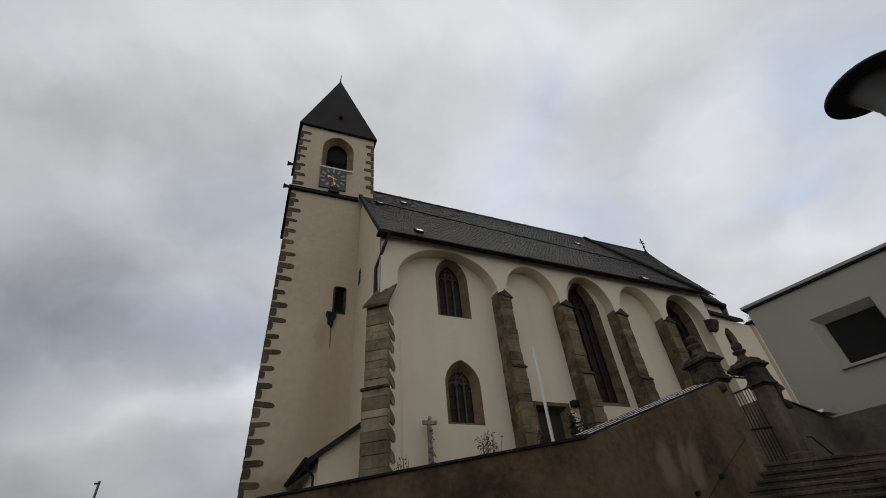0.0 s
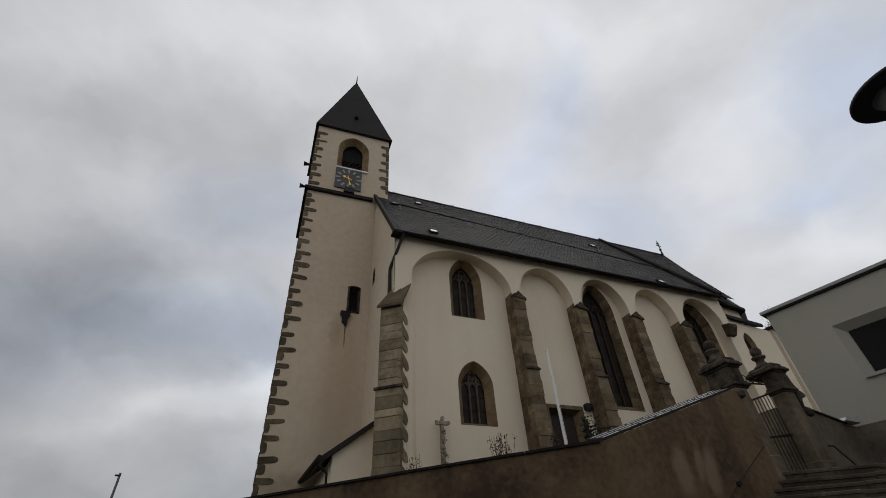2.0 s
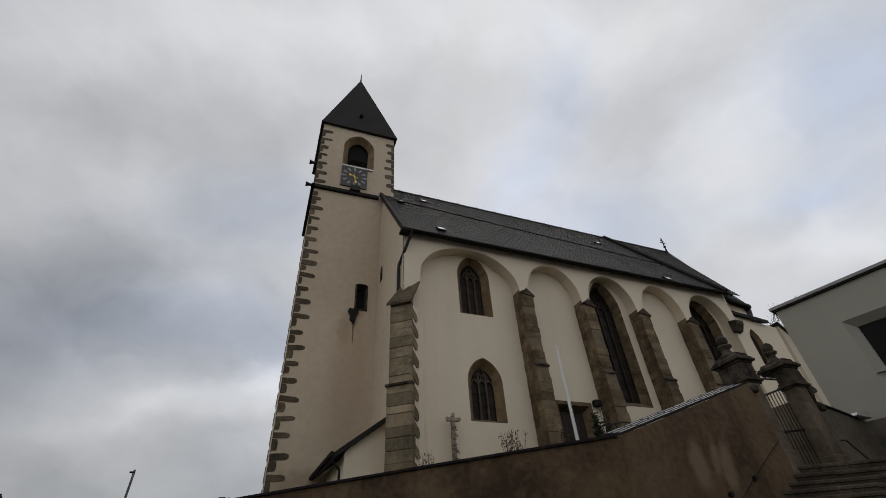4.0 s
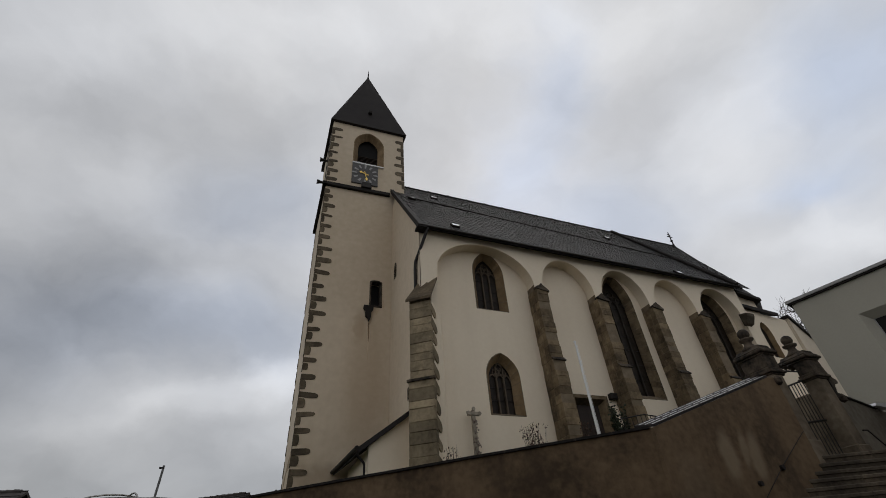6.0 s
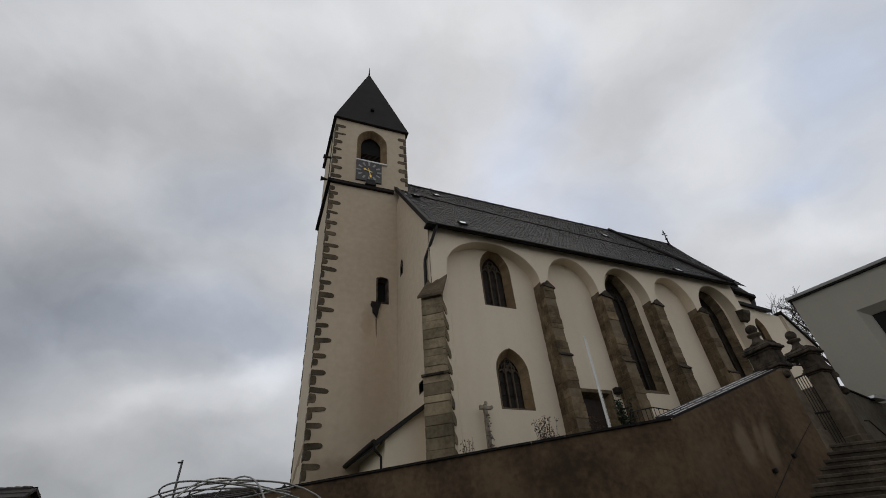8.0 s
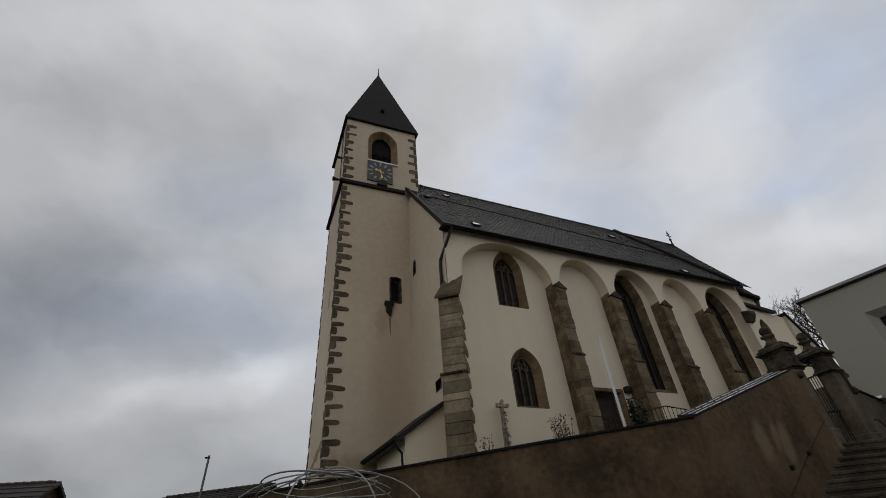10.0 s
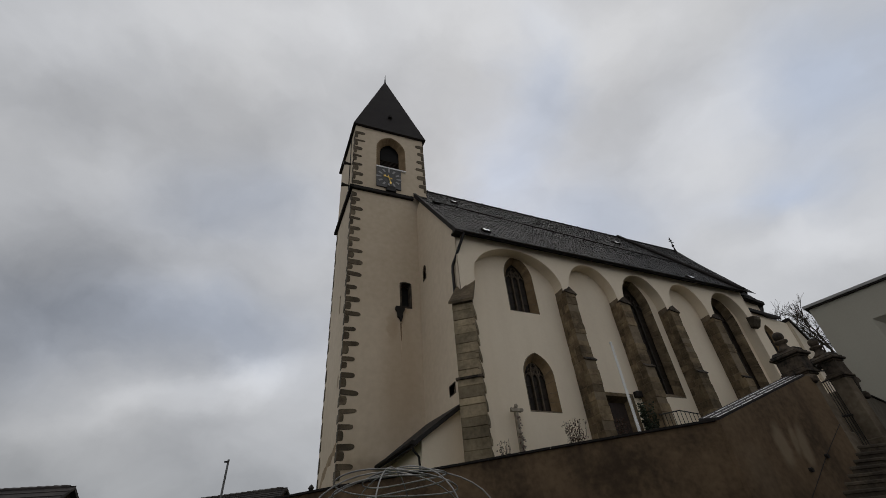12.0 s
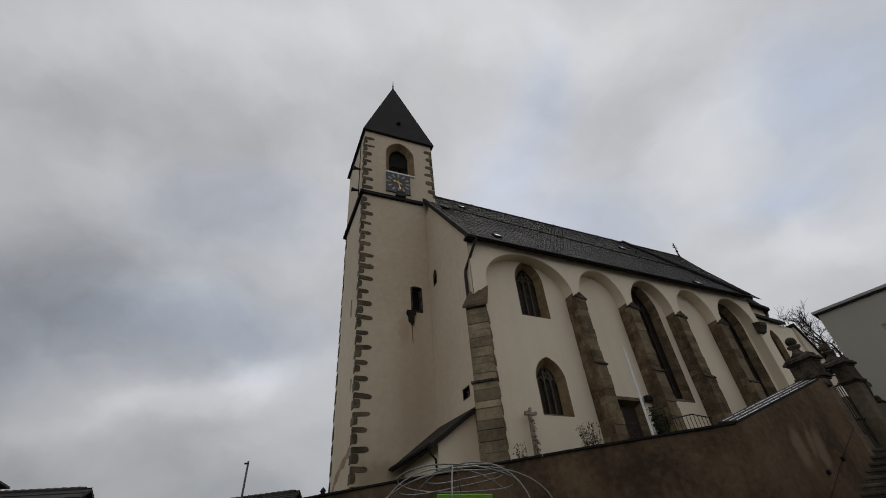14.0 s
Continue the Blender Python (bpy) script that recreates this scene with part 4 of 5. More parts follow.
bm = bmesh.new()
panel(bm, choir, 25.9, 29.95, 2.5, lambda x: 14.16 - (x - 26.0) * 0.08, [ch_win], 0.35)
part("choir_wall", bm, PLASTER, church)
bm = bmesh.new()
ring(bm, choir, ch_win.outline(), ch_win.smaller(0.12, 0.06).outline(), -0.01, 0.25)
cw = part("choir_window", bm, OCHRE, church, "narrow pointed choir window")
bm = bmesh.new()
bm.faces.new([bm.verts.new(choir(u, w, 0.27)) for u, w in ch_win.outline()])
part("pane", bm, GLASS, cw)
bm = bmesh.new()
quad(bm, choir(25.66, 13.9, 0.1), choir(28.0, 13.9, 0.1), choir(28.0, 15.2, 0.1), choir(25.66, 15.35, 0.1))
quad(bm, choir(28.0, 13.9, 0.1), choir(28.6, 13.9, 1.2), choir(28.6, 15.2, 1.2), choir(28.0, 15.2, 0.1))
part("choir_upper_wall", bm, PLASTER, church)
bm = bmesh.new()
slab(bm, [(25.9, 16.0, 15.42), (28.15, 16.0, 15.10), (28.9, 17.0, 15.3), (25.9, 17.0, 15.6)], 0.2)
part("choir_fascia", bm, METAL, church)
bm = bmesh.new()
slab(bm, [(25.7, 16.06, 14.42), (29.15, 16.06, 14.14), (29.6, 19, 15.6), (25.7, 19, 15.9)], 0.22)
part("choir_eaves", bm, METAL, church)
bm = bmesh.new()
quad(bm, (29.9, 16.6, 2.5), (30.02, 16.14, 2.5), (30.02, 16.14, 13.95), (29.9, 16.6, 13.95))
quad(bm, (30.02, 16.14, 2.5), (38.6, 19.39, 2.5), (38.6, 19.39, 13.95), (30.02, 16.14, 13.95))
quad(bm, (38.6, 19.39, 2.5), (38.6, 23.1, 2.5), (38.6, 23.1, 13.95), (38.6, 19.39, 13.95))
part("annexe_wall", bm, ANNEXE, church)
bm = bmesh.new()
slab(bm, [(29.86, 16.75, 14.12), (29.93, 15.98, 14.12), (38.75, 19.26, 14.12), (38.75, 23.1, 14.12), (30.5, 23.1, 14.6)], 0.2)
part("annexe_roof", bm, METAL, church)

# lean-to between tower and nave
shed = thing("lean_to", (3.7, 18.8, 3.4), "small plastered lean-to with a dark roof against the church", "shed")
bm = bmesh.new()
slab(bm, [(2.55, 16.72, 5.42), (4.71, 16.62, 6.98), (4.71, 20.85, 7.30), (2.35, 21.0, 5.50)], 0.2)
part("roof", bm, SPIRE, shed)
bm = bmesh.new()
prism(bm, [(2.95, 2.5), (4.70, 2.5), (4.70, 6.80), (2.95, 5.50)], lambda u, v, d: (u, 16.90 + d, v), 0, 0.3)
prism(bm, [(17.2, 2.5), (20.95, 2.5), (20.95, 5.45), (17.2, 5.45)], lambda u, v, d: (2.95 + d, u, v), 0, 0.3)
part("wall", bm, PLASTER, shed)
bm = bmesh.new()
tube(bm, [(2.48, 16.62, 5.36), (2.30, 21.0, 5.42)], 0.08, 8)
part("gutter", bm, METAL, shed)
bm = bmesh.new()
tube(bm, [(2.5, 16.7, 5.3), (2.56, 16.75, 5.1), (2.80, 16.82, 4.9), (2.82, 16.82, 4.4), (2.82, 16.82, 3.0)], 0.045, 7)
part("downpipe", bm, METAL, shed)

# ---- retaining wall and stair ----
KX, KY = 7.2, 7.98
LDIR = Vector((math.cos(radians(145.1)), math.sin(radians(145.1)), 0))


def left_wall(u, w, d):
    """u from the bend westwards, d into the bank."""
    p = Vector((KX, KY, 0)) + u * LDIR + d * Vector((-LDIR.y, LDIR.x, 0)) * -1
    return (p.x, p.y, w)


def right_wall(u, w, d):
    return (u, 7.86 + d, w)


def cop(u, w, d):
    """As right_wall, with the coping tilted towards the street."""
    return (u, 7.86 + d, w + 0.22 * max(d, 0.0))


def ramp_z(x):
    return 3.80 + (x - KX) * 0.327


def wall_z(u):
    return 3.80 - 0.0425 * u if u < 4 else (3.63 - 0.05 * (u - 4) if u < 9 else 3.38 - 0.061 * (u - 9))


bm = bmesh.new()
prism(bm, [(0, -0.4), (16, -0.4), (16, wall_z(16)), (9.0, wall_z(9)), (4.0, wall_z(4)), (0, 3.80)], left_wall, 0, 0.5)
prism(bm, [(KX, -0.4), (12.0, -0.4), (12.0, ramp_z(11.7)), (11.7, ramp_z(11.7)), (KX, 3.80)], right_wall, 0, 0.5)
rwall = tagged(part("retaining_wall", bm, WORN_WALL), "brown stained rendered retaining wall below the churchyard", "wall", kind="structure")
# coping: a thin tile course along the level part, slabs with painted sky glints up the ramp
for k in range(20):
    u0, u1 = k * 0.8, k * 0.8 + 0.79
    bm = bmesh.new()
    prism(bm, [(u0, wall_z(u0) + 0.004), (u1, wall_z(u1) + 0.004), (u1, wall_z(u1) + 0.055), (u0, wall_z(u0) + 0.055)], left_wall, -0.05, 0.55)
    part("coping_slab", bm, METAL, rwall)
for k in range(8):
    x0, x1 = KX + 0.02 + k * 0.56, KX + 0.02 + k * 0.56 + 0.552
    bm = bmesh.new()
    prism(bm, [(x0, ramp_z(x0) + 0.006), (x1, ramp_z(x1) + 0.006), (x1, ramp_z(x1) + 0.06), (x0, ramp_z(x0) + 0.06)], cop, 0.0, 0.56)
    slab_ob = part("coping_slab", bm, SPIRE, rwall)
    # pale strips imitate the sky's gleam on wet tile rows
    for r in range(3):
        bm = bmesh.new()
        y0 = 0.03 + 0.19 * r
        prism(bm, [(x0 + 0.02, ramp_z(x0 + 0.02) + 0.056), (x1 - 0.05, ramp_z(x1 - 0.05) + 0.056), (x1 - 0.05, ramp_z(x1 - 0.05) + 0.068), (x0 + 0.02, ramp_z(x0 + 0.02) + 0.068)], cop, y0, y0 + 0.028)
        part("glint_strip", bm, LIGHTMETAL, slab_ob)
# pipe ends and a cable on the wall face
bm = bmesh.new()
tube(bm, [right_wall(11.95, 3.90, -0.02), right_wall(10.60, 3.08, -0.02), right_wall(9.65, 2.45, -0.02), right_wall(8.8, 1.9, -0.02)], 0.008, 5)
part("cable", bm, IRON, rwall)
for x, z in ((10.56, 3.05), (9.64, 2.72)):
    bm = bmesh.new()
    tube(bm, [right_wall(x, z, 0.02), right_wall(x, z, -0.07)], 0.055, 8)
    part("pipe_end", bm, IRON, rwall)
bm = bmesh.new()
v = [(KX, 8.2), (12.4, 8.2), (60, 9.5), (60, 60), (-14, 60)] + [left_wall(16, 0, 0.3)[:2]]
bm.faces.new([bm.verts.new((x, y, YARD - 0.35)) for x, y in v])
tagged(part("churchyard", bm, GRASS), "dull green churchyard ground", "ground", kind="structure")

# stair and landing beside the wall
EDGE = radians(-34)
ex, ey = math.cos(EDGE), math.sin(EDGE)


def step_put(u, w, d):
    """u along the wall, d along the tread's edge."""
    return (u + d * ex, 7.855 + d * ey, w)


stair = tagged(new("stair"), "worn granite steps up to the churchyard gate", "stairs", kind="structure")
stair.location = (11, 6, 0)
for k in range(18):
    z = 3.34 - 0.178 * k
    x = 12.20 - 0.29 * k
    if z < -0.2:
        break
    d0 = -0.02
    while d0 < 5.4:
        d1 = d0 + rnd.uniform(0.7, 1.5)
        dip, out = rnd.uniform(-0.014, 0.012), rnd.uniform(-0.03, 0.035)
        bm = bmesh.new()
        prism(bm, [(x - 0.045 + out, z - 0.075 + dip), (x - 0.035 + out, z - 0.02 + dip), (x + out, z + dip), (x + 0.42, z + dip), (x + 0.42, z - 0.30), (x + out, z - 0.30), (x + out, z - 0.085 + dip)], step_put, d0 + 0.008, d1 - 0.008)
        part("step", bm, STEP, stair)
        d0 = d1
bm = bmesh.new()
quad(bm, (12.3, 8.6, 3.33), (20, 9.4, 3.33), (20, 2.5, 3.33), step_put(12.3, 3.33, 5.4))
tagged(part("landing", bm, STEP), "stone landing before the gate", "pavement", kind="structure")


# gate pillars with urns
def gate_pillar(x0, x1, y0, y1, cap_z, label, back=0.0):
    cx, cy = (x0 + x1) / 2, (y0 + y1 + back) / 2
    ob = thing("gate_pillar", (cx, cy, 3.2), label, "pillar", "gate pillars")
    bm = bmesh.new()
    box(bm, x0, x1 - 0.06, y0, y1, 2.9, cap_z - 0.75, bevel=0.02)
    part("shaft", bm, PILLAR, ob)
    bm = bmesh.new()
    box(bm, x0 - 0.05, x1 - 0.01, y0 - 0.05, y1 + 0.05, 2.9, 3.72, bevel=0.03)
    part("plinth", bm, PILLAR, ob)
    bm = bmesh.new()
    for g, a, b in ((0.03, -0.78, -0.72), (0.08, -0.72, -0.65), (0.04, -0.65, -0.57)):
        box(bm, x0 - g, x1 + g, y0 - g, y1 + g, cap_z + a, cap_z + b, bevel=0.015)
    part("necking", bm, DARKSTONE, ob)
    bm = bmesh.new()
    box(bm, x0 - 0.01, x1 + 0.01, y0 - 0.01, y1 + 0.01, cap_z - 0.57, cap_z - 0.2, bevel=0.02)
    part("block", bm, DARKSTONE, ob)
    bm = bmesh.new()
    for g, a, b in ((0.04, -0.2, -0.14), (0.11, -0.14, -0.06), (0.07, -0.06, 0.0)):
        box(bm, x0 - g, x1 + g, y0 - g, y1 + back + g, cap_z + a, cap_z + b, bevel=0.02)
    prism(bm, [(x0 - 0.05, cap_z), (x1 + 0.05, cap_z), (cx + 0.2, cap_z + 0.1), (cx - 0.2, cap_z + 0.1)], lambda u, v, d: (u, cy + d, v), -(y1 + back - y0) / 2, (y1 + back - y0) / 2)
    part("cap", bm, DARKSTONE, ob)
    bm = bmesh.new()
    lathe(bm, [(0.25, 0.06), (0.26, 0.11), (0.18, 0.17), (0.12, 0.26), (0.11, 0.34), (0.19, 0.39), (0.20, 0.44), (0.09, 0.47)], (cx, cy, cap_z), 18)
    urn = part("urn", bm, DARKSTONE, ob, "turned stone urn", True)
    bm = bmesh.new()
    bmesh.ops.create_icosphere(bm, subdivisions=3, radius=0.16, matrix=Matrix.Translation((cx, cy, cap_z + 0.60)))
    part("ball", bm, DARKSTONE, urn, "", True)
    return ob


p1 = gate_pillar(12.02, 12.48, 7.90, 8.62, 6.18, "weathered rendered gate pillar topped by a stone ball")
p2 = gate_pillar(14.16, 14.64, 8.05, 8.48, 6.30, "weathered gate pillar with a scroll bracket and stone ball", 0.30)
bm = bmesh.new()
box(bm, 14.25, 14.66, 8.56, 9.15, 2.9, 5.25, bevel=0.02)
part("jamb", bm, PILLAR, p2)
bm = bmesh.new()
sc = [(14.93, 6.10), (15.00, 6.08), (15.03, 5.90), (15.09, 5.74), (15.18, 5.62), (15.30, 5.56), (15.33, 5.50), (15.29, 5.44), (15.17, 5.44), (15.08, 5.34), (15.02, 5.15), (14.93, 4.95)]
prism(bm, sc, lambda u, v, d: (u - 0.27, 8.08 + d, v), 0, 0.36)
part("scroll", bm, DARKSTONE, p2)
for p, x, z in ((p1, 12.0, 5.2), (p2, 14.86, 5.0)):
    bm = bmesh.new()
    lathe(bm, [(0.03, -0.12), (0.09, -0.08), (0.10, 0.04), (0.05, 0.12)], (x, 7.83 if p is p1 else 8.1, z), 10)
    part("knob", bm, DARKSTONE, p)

# wall between the gate and the house
bm = bmesh.new()
prism(bm, [(14.685, 3.0), (18.2, 3.0), (18.2, 4.98), (17.3, 4.98), (15.3, 5.18), (14.685, 5.24)], lambda u, v, d: (u, 8.30 + (u - 14.9) * 0.15 + d, v), 0, 0.35)
yard_wall = tagged(part("yard_wall", bm, GREYWALL), "grey-brown rendered wall beside the gate", "wall", kind="structure")
bm = bmesh.new()
prism(bm, [(14.69, 5.245), (15.3, 5.185), (17.3, 4.985), (17.3, 5.03), (15.3, 5.235), (14.69, 5.29)], lambda u, v, d: (u, 8.30 + (u - 14.9) * 0.15 + d, v), -0.05, 0.4)
part("coping", bm, METAL, yard_wall)
bm = bmesh.new()
prism(bm, [(17.0, 5.03), (17.7, 4.99), (17.75, 5.16), (17.05, 5.12)], lambda u, v, d: (u, 8.45 + d, v), 0, 0.3)
part("coping_end", bm, LIGHTMETAL, yard_wall)
bm = bmesh.new()
tube(bm, [(14.55, 7.93, 4.05), (14.7, 7.9, 4.05), (15.9, 8.2, 3.55)], 0.02, 6)
tagged(part("handrail", bm, IRON), "thin dark iron handrail on the wall", "handrail")

# iron gate
gate = thing("iron_gate", (13.4, 8.45, 3.332), "black wrought-iron gate between the pillars", "gate")
GX0, GX1, GY = 12.62, 14.24, 8.45
for name, pts, r in (("stile", [(13.2, GY, 3.332), (13.2, GY, 5.40)], 0.025), ("stile", [(14.2, GY, 3.332), (14.2, GY, 5.66)], 0.028),
                     ("rail", [(GX0, GY, 5.22), (13.25, GY, 5.34), (GX1 - 0.08, GY, 5.61)], 0.025), ("rail", [(GX0, GY, 4.26), (GX1, GY, 4.46)], 0.032), ("rail", [(GX0, GY, 3.50), (GX1, GY, 3.50)], 0.03),
                     ("overthrow", [(GX0, GY, 5.72), (13.4, GY, 5.84), (GX1, GY, 5.88)], 0.025)):
    bm = bmesh.new()
    tube(bm, pts, r, 6)
    part(name, bm, IRON, gate)
for k in range(1, 11):
    x = GX0 + (GX1 - GX0) * k / 11
    bm = bmesh.new()
    tube(bm, [(x, GY, 3.40), (x, GY, 5.20 + 0.25 * (x - GX0))], 0.013, 6)
    part("bar", bm, IRON, gate)
bm = bmesh.new()
for x in (13.05, 13.35, 13.65, 13.95):
    tube(bm, [(x + 0.14 * math.cos(a), GY, 5.98 + 0.09 * math.sin(a)) for a in [i * 0.5 for i in range(11)]], 0.012, 5)
part("scrollwork", bm, IRON, gate)

# ---- house with a flat roof ----
HB = math.radians(-75.5)


def rb(u, w, d):
    """u along the face towards the street from its far corner, d into the house."""
    return (17.88 + u * math.cos(HB) - d * math.sin(HB), 9.45 + u * math.sin(HB) + d * math.cos(HB), w)


house = thing("house", rb(3, 4.98, 2), "plain grey rendered house with a flat roof", "house")
hw = Hole(1.60, 3.42, 6.36, 8.12)
bm = bmesh.new()
panel(bm, rb, 0, 16, 4.98, 9.3, [hw], 0.34)
quad(bm, rb(0, 4.98, 0), rb(0, 4.98, 8), rb(0, 9.3, 8), rb(0, 9.3, 0))
part("wall", bm, WHITE_PLASTER, house)
bm = bmesh.new()
prism(bm, [(-0.10, 9.3), (16, 9.3), (16, 9.36), (-0.10, 9.36)], rb, -0.10, 8)
part("roof", bm, METAL, house)
bm = bmesh.new()
prism(bm, [(-0.14, 9.364), (16, 9.364), (16, 9.47), (-0.14, 9.47)], rb, -0.14, 0.1)
part("roof_edge", bm, PALE, house, "grey zinc roof edge")
bm = bmesh.new()
hin = Hole(1.84, 3.41, 6.38, 7.87)
ring(bm, rb, hw.outline(), hin.outline(), -0.002, 0.27)
win = part("window", bm, WHITE_PLASTER, house, "square dark window set in a splayed recess")
bm = bmesh.new()
ring(bm, rb, hin.outline(), hin.smaller(0.03, 0.03).outline(), 0.255, 0.255)
ring(bm, rb, hin.smaller(0.03, 0.03).outline(), hin.smaller(0.03, 0.03).outline(), 0.255, 0.30)
part("frame", bm, PALE, win)
bm = bmesh.new()
prism(bm, [(1.75, 6.3), (3.4, 6.3), (3.4, 8.05), (1.75, 8.05)], rb, 0.30, 0.34)
part("pane", bm, DARK, win)
bm = bmesh.new()
prism(bm, [(1.62, 6.24), (3.50, 6.24), (3.50, 6.315), (1.62, 6.315)], rb, -0.10, 0.2)
part("sill", bm, PALE, win)
bm = bmesh.new()
prism(bm, [(-0.4, -0.4), (16, -0.4), (16, 4.98), (-0.4, 4.98)], rb, -0.12, 0.2)
tagged(part("base_wall", bm, GREYWALL), "grey-brown rendered base wall under the house", "wall", kind="structure")

# plain unseen walls, added to close the place behind the camera and cut low sky light
FRONT = material("unseen_front", (0.20, 0.18, 0.15), (0.28, 0.25, 0.21), 0.9, 0.3, 12, 0.5, 0.2)
for k, (x0, x1, y0, y1, h) in enumerate(((-34, 21, -11, -5.0, 7.2), (21.6, 30, -12, 3, 9.0), (-34, -24, -5, 12, 7.5))):
    bm = bmesh.new()
    box(bm, x0, x1, y0, y1, -0.36, h)
    tagged(part("wall_unseen_%d" % (k + 1), bm, FRONT), "plain unseen wall added to block low sky light", "wall", kind="structure")

# ---- loose things of the churchyard ----
pole = thing("flagpole", (10.22, 13.3, 3.05), "slim white flagpole in front of the church door", "flagpole")
bm = bmesh.new()
tube(bm, [(10.22, 13.3, 3.0), (10.22, 13.3, 6.0), (10.22, 13.3, 8.66)], [0.055, 0.048, 0.036], 10)
part("mast", bm, WHITEPAINT, pole)
bm = bmesh.new()
lathe(bm, [(0.02, 0), (0.055, 0.02), (0.055, 0.06), (0.02, 0.09)], (10.22, 13.3, 8.65), 10)
part("cap", bm, WHITEPAINT, pole)
bm = bmesh.new()
tube(bm, [(10.28, 13.27, 3.2), (10.27, 13.27, 8.6)], 0.008, 4)
part("halyard", bm, WHITEPAINT, pole)

PALE_STONE = material("weathered_pale_stone", (0.21, 0.18, 0.14), (0.42, 0.37, 0.295), 0.8, 5, 30, 0.8, 0.5)
FLOWER = material("dry_blossom", (0.10, 0.05, 0.045), (0.36, 0.33, 0.28), 0.9, 8, 40, 0.9, 0.3)
cross = thing("wayside_cross", (6.82, 16.1, 3.05), "weathered grey memorial cross against the church wall", "cross")
bm = bmesh.new()
prism(bm, [(6.66, 3.0), (7.0, 3.0), (6.93, 4.4), (6.73, 4.4)], lambda u, v, d: (u, 16.0 + d, v), 0, 0.3)
part("foot", bm, PALE_STONE, cross)
bm = bmesh.new()
prism(bm, [(6.74, 4.3), (6.92, 4.3), (6.89, 6.35), (6.90, 6.70), (6.83, 6.78), (6.76, 6.70), (6.77, 6.35)], lambda u, v, d: (u, 16.06 + d, v), 0, 0.14)
part("stem", bm, PALE_STONE, cross)
bm = bmesh.new()
prism(bm, [(6.58, 6.53), (7.08, 6.53), (7.06, 6.65), (6.60, 6.65)], lambda u, v, d: (u, 16.02 + d, v), 0, 0.16)
part("arm", bm, PALE_STONE, cross)
for x, z in ((6.59, 6.60), (7.07, 6.60), (6.83, 6.76)):
    bm = bmesh.new()
    for k in range(5):
        a = 1.257 * k
        bmesh.ops.create_icosphere(bm, subdivisions=1, radius=0.05, matrix=Matrix.Translation((x + 0.04 * math.cos(a), 16.04, z + 0.04 * math.sin(a))))
    part("rosette", bm, PALE_STONE, cross)
for x, z in ((6.82, 6.25), (6.86, 5.95), (6.80, 5.60), (6.88, 5.45), (6.80, 5.25), (6.86, 5.08), (6.80, 4.9)):
    bm = bmesh.new()
    for k in range(12):
        bmesh.ops.create_icosphere(bm, subdivisions=1, radius=rnd.uniform(0.018, 0.04), matrix=Matrix.Translation((x + rnd.uniform(-0.10, 0.10), 16.01 + rnd.uniform(-0.04, 0.04), z + rnd.uniform(-0.10, 0.10))))
    part("blossom", bm, FLOWER, cross)


def leaf_mesh(name, parent, mat, spots, size, r):
    verts, faces = [], []
    for p in spots:
        a = Vector((r.gauss(0, 1), r.gauss(0, 1), r.gauss(0, 0.7))).normalized()
        b = a.cross(Vector((r.gauss(0, 1), r.gauss(0, 1), r.gauss(0, 1)))).normalized()
        l = size * r.uniform(0.6, 1.3)
        i = len(verts)
        c = a.cross(b) * 0.12 * l
        verts += [p, p + a * l * 0.5 + b * l * 0.32 + c, p + a * l, p + a * l * 0.5 - b * l * 0.32 + c]
        faces += [(i, i + 1, i + 2), (i, i + 2, i + 3)]
    me = bpy.data.meshes.new(name)
    me.from_pydata(verts, [], faces)
    me.materials.append(mat)
    ob = new(name, me)
    ob.parent = parent
    ob.matrix_parent_inverse = world_of(parent).inverted()
    return tagged(ob, kind="stuff")


TWIG = material("twig_bark", (0.035, 0.027, 0.02), (0.07, 0.055, 0.04), 0.9, 6, 30, 0.7, 0.4)
LEAF_RED = material("reddish_leaf", (0.055, 0.035, 0.025), (0.10, 0.05, 0.035), 0.7, 6, 20, 0.9, 0.1, vary=0.3)
LEAF_GREEN = material("dark_leaf", (0.018, 0.026, 0.014), (0.04, 0.05, 0.025), 0.7, 6, 20, 0.9, 0.1, vary=0.3)


def shrub(x, y, z0, z1, spread, stems, leaves, mat, size, label, bare_below=0.45):
    r = random.Random(int(x * 100))
    ob = thing("shrub", (x, y, z0), label, "shrub", "shrubs along the church wall")
    bm = bmesh.new()
    spots = []
    for k in range(stems):
        a = r.uniform(0, 6.28)
        end = Vector((x + spread * r.uniform(0.3, 1) * math.cos(a), y + 0.5 * spread * math.sin(a), z1 - (z1 - z0) * 0.35 * r.random() ** 2))
        base = Vector((x + r.uniform(-0.1, 0.1), y + r.uniform(-0.08, 0.08), z0))
        pts = [base.lerp(end, t) + Vector((r.uniform(-0.05, 0.05), r.uniform(-0.05, 0.05), 0)) * (0 < t < 1) for t in (0, 0.3, 0.6, 0.85, 1)]
        tube(bm, pts, [0.016, 0.013, 0.010, 0.007, 0.004], 5)
        for q in range(leaves):
            t = r.uniform(bare_below, 1.0)
            p = base.lerp(end, t)
            spots.append(p + Vector((r.gauss(0, 0.045), r.gauss(0, 0.045), r.gauss(0, 0.045))))
    part("stems", bm, TWIG, ob)
    leaf_mesh("leaves", ob, mat, spots, size, r)


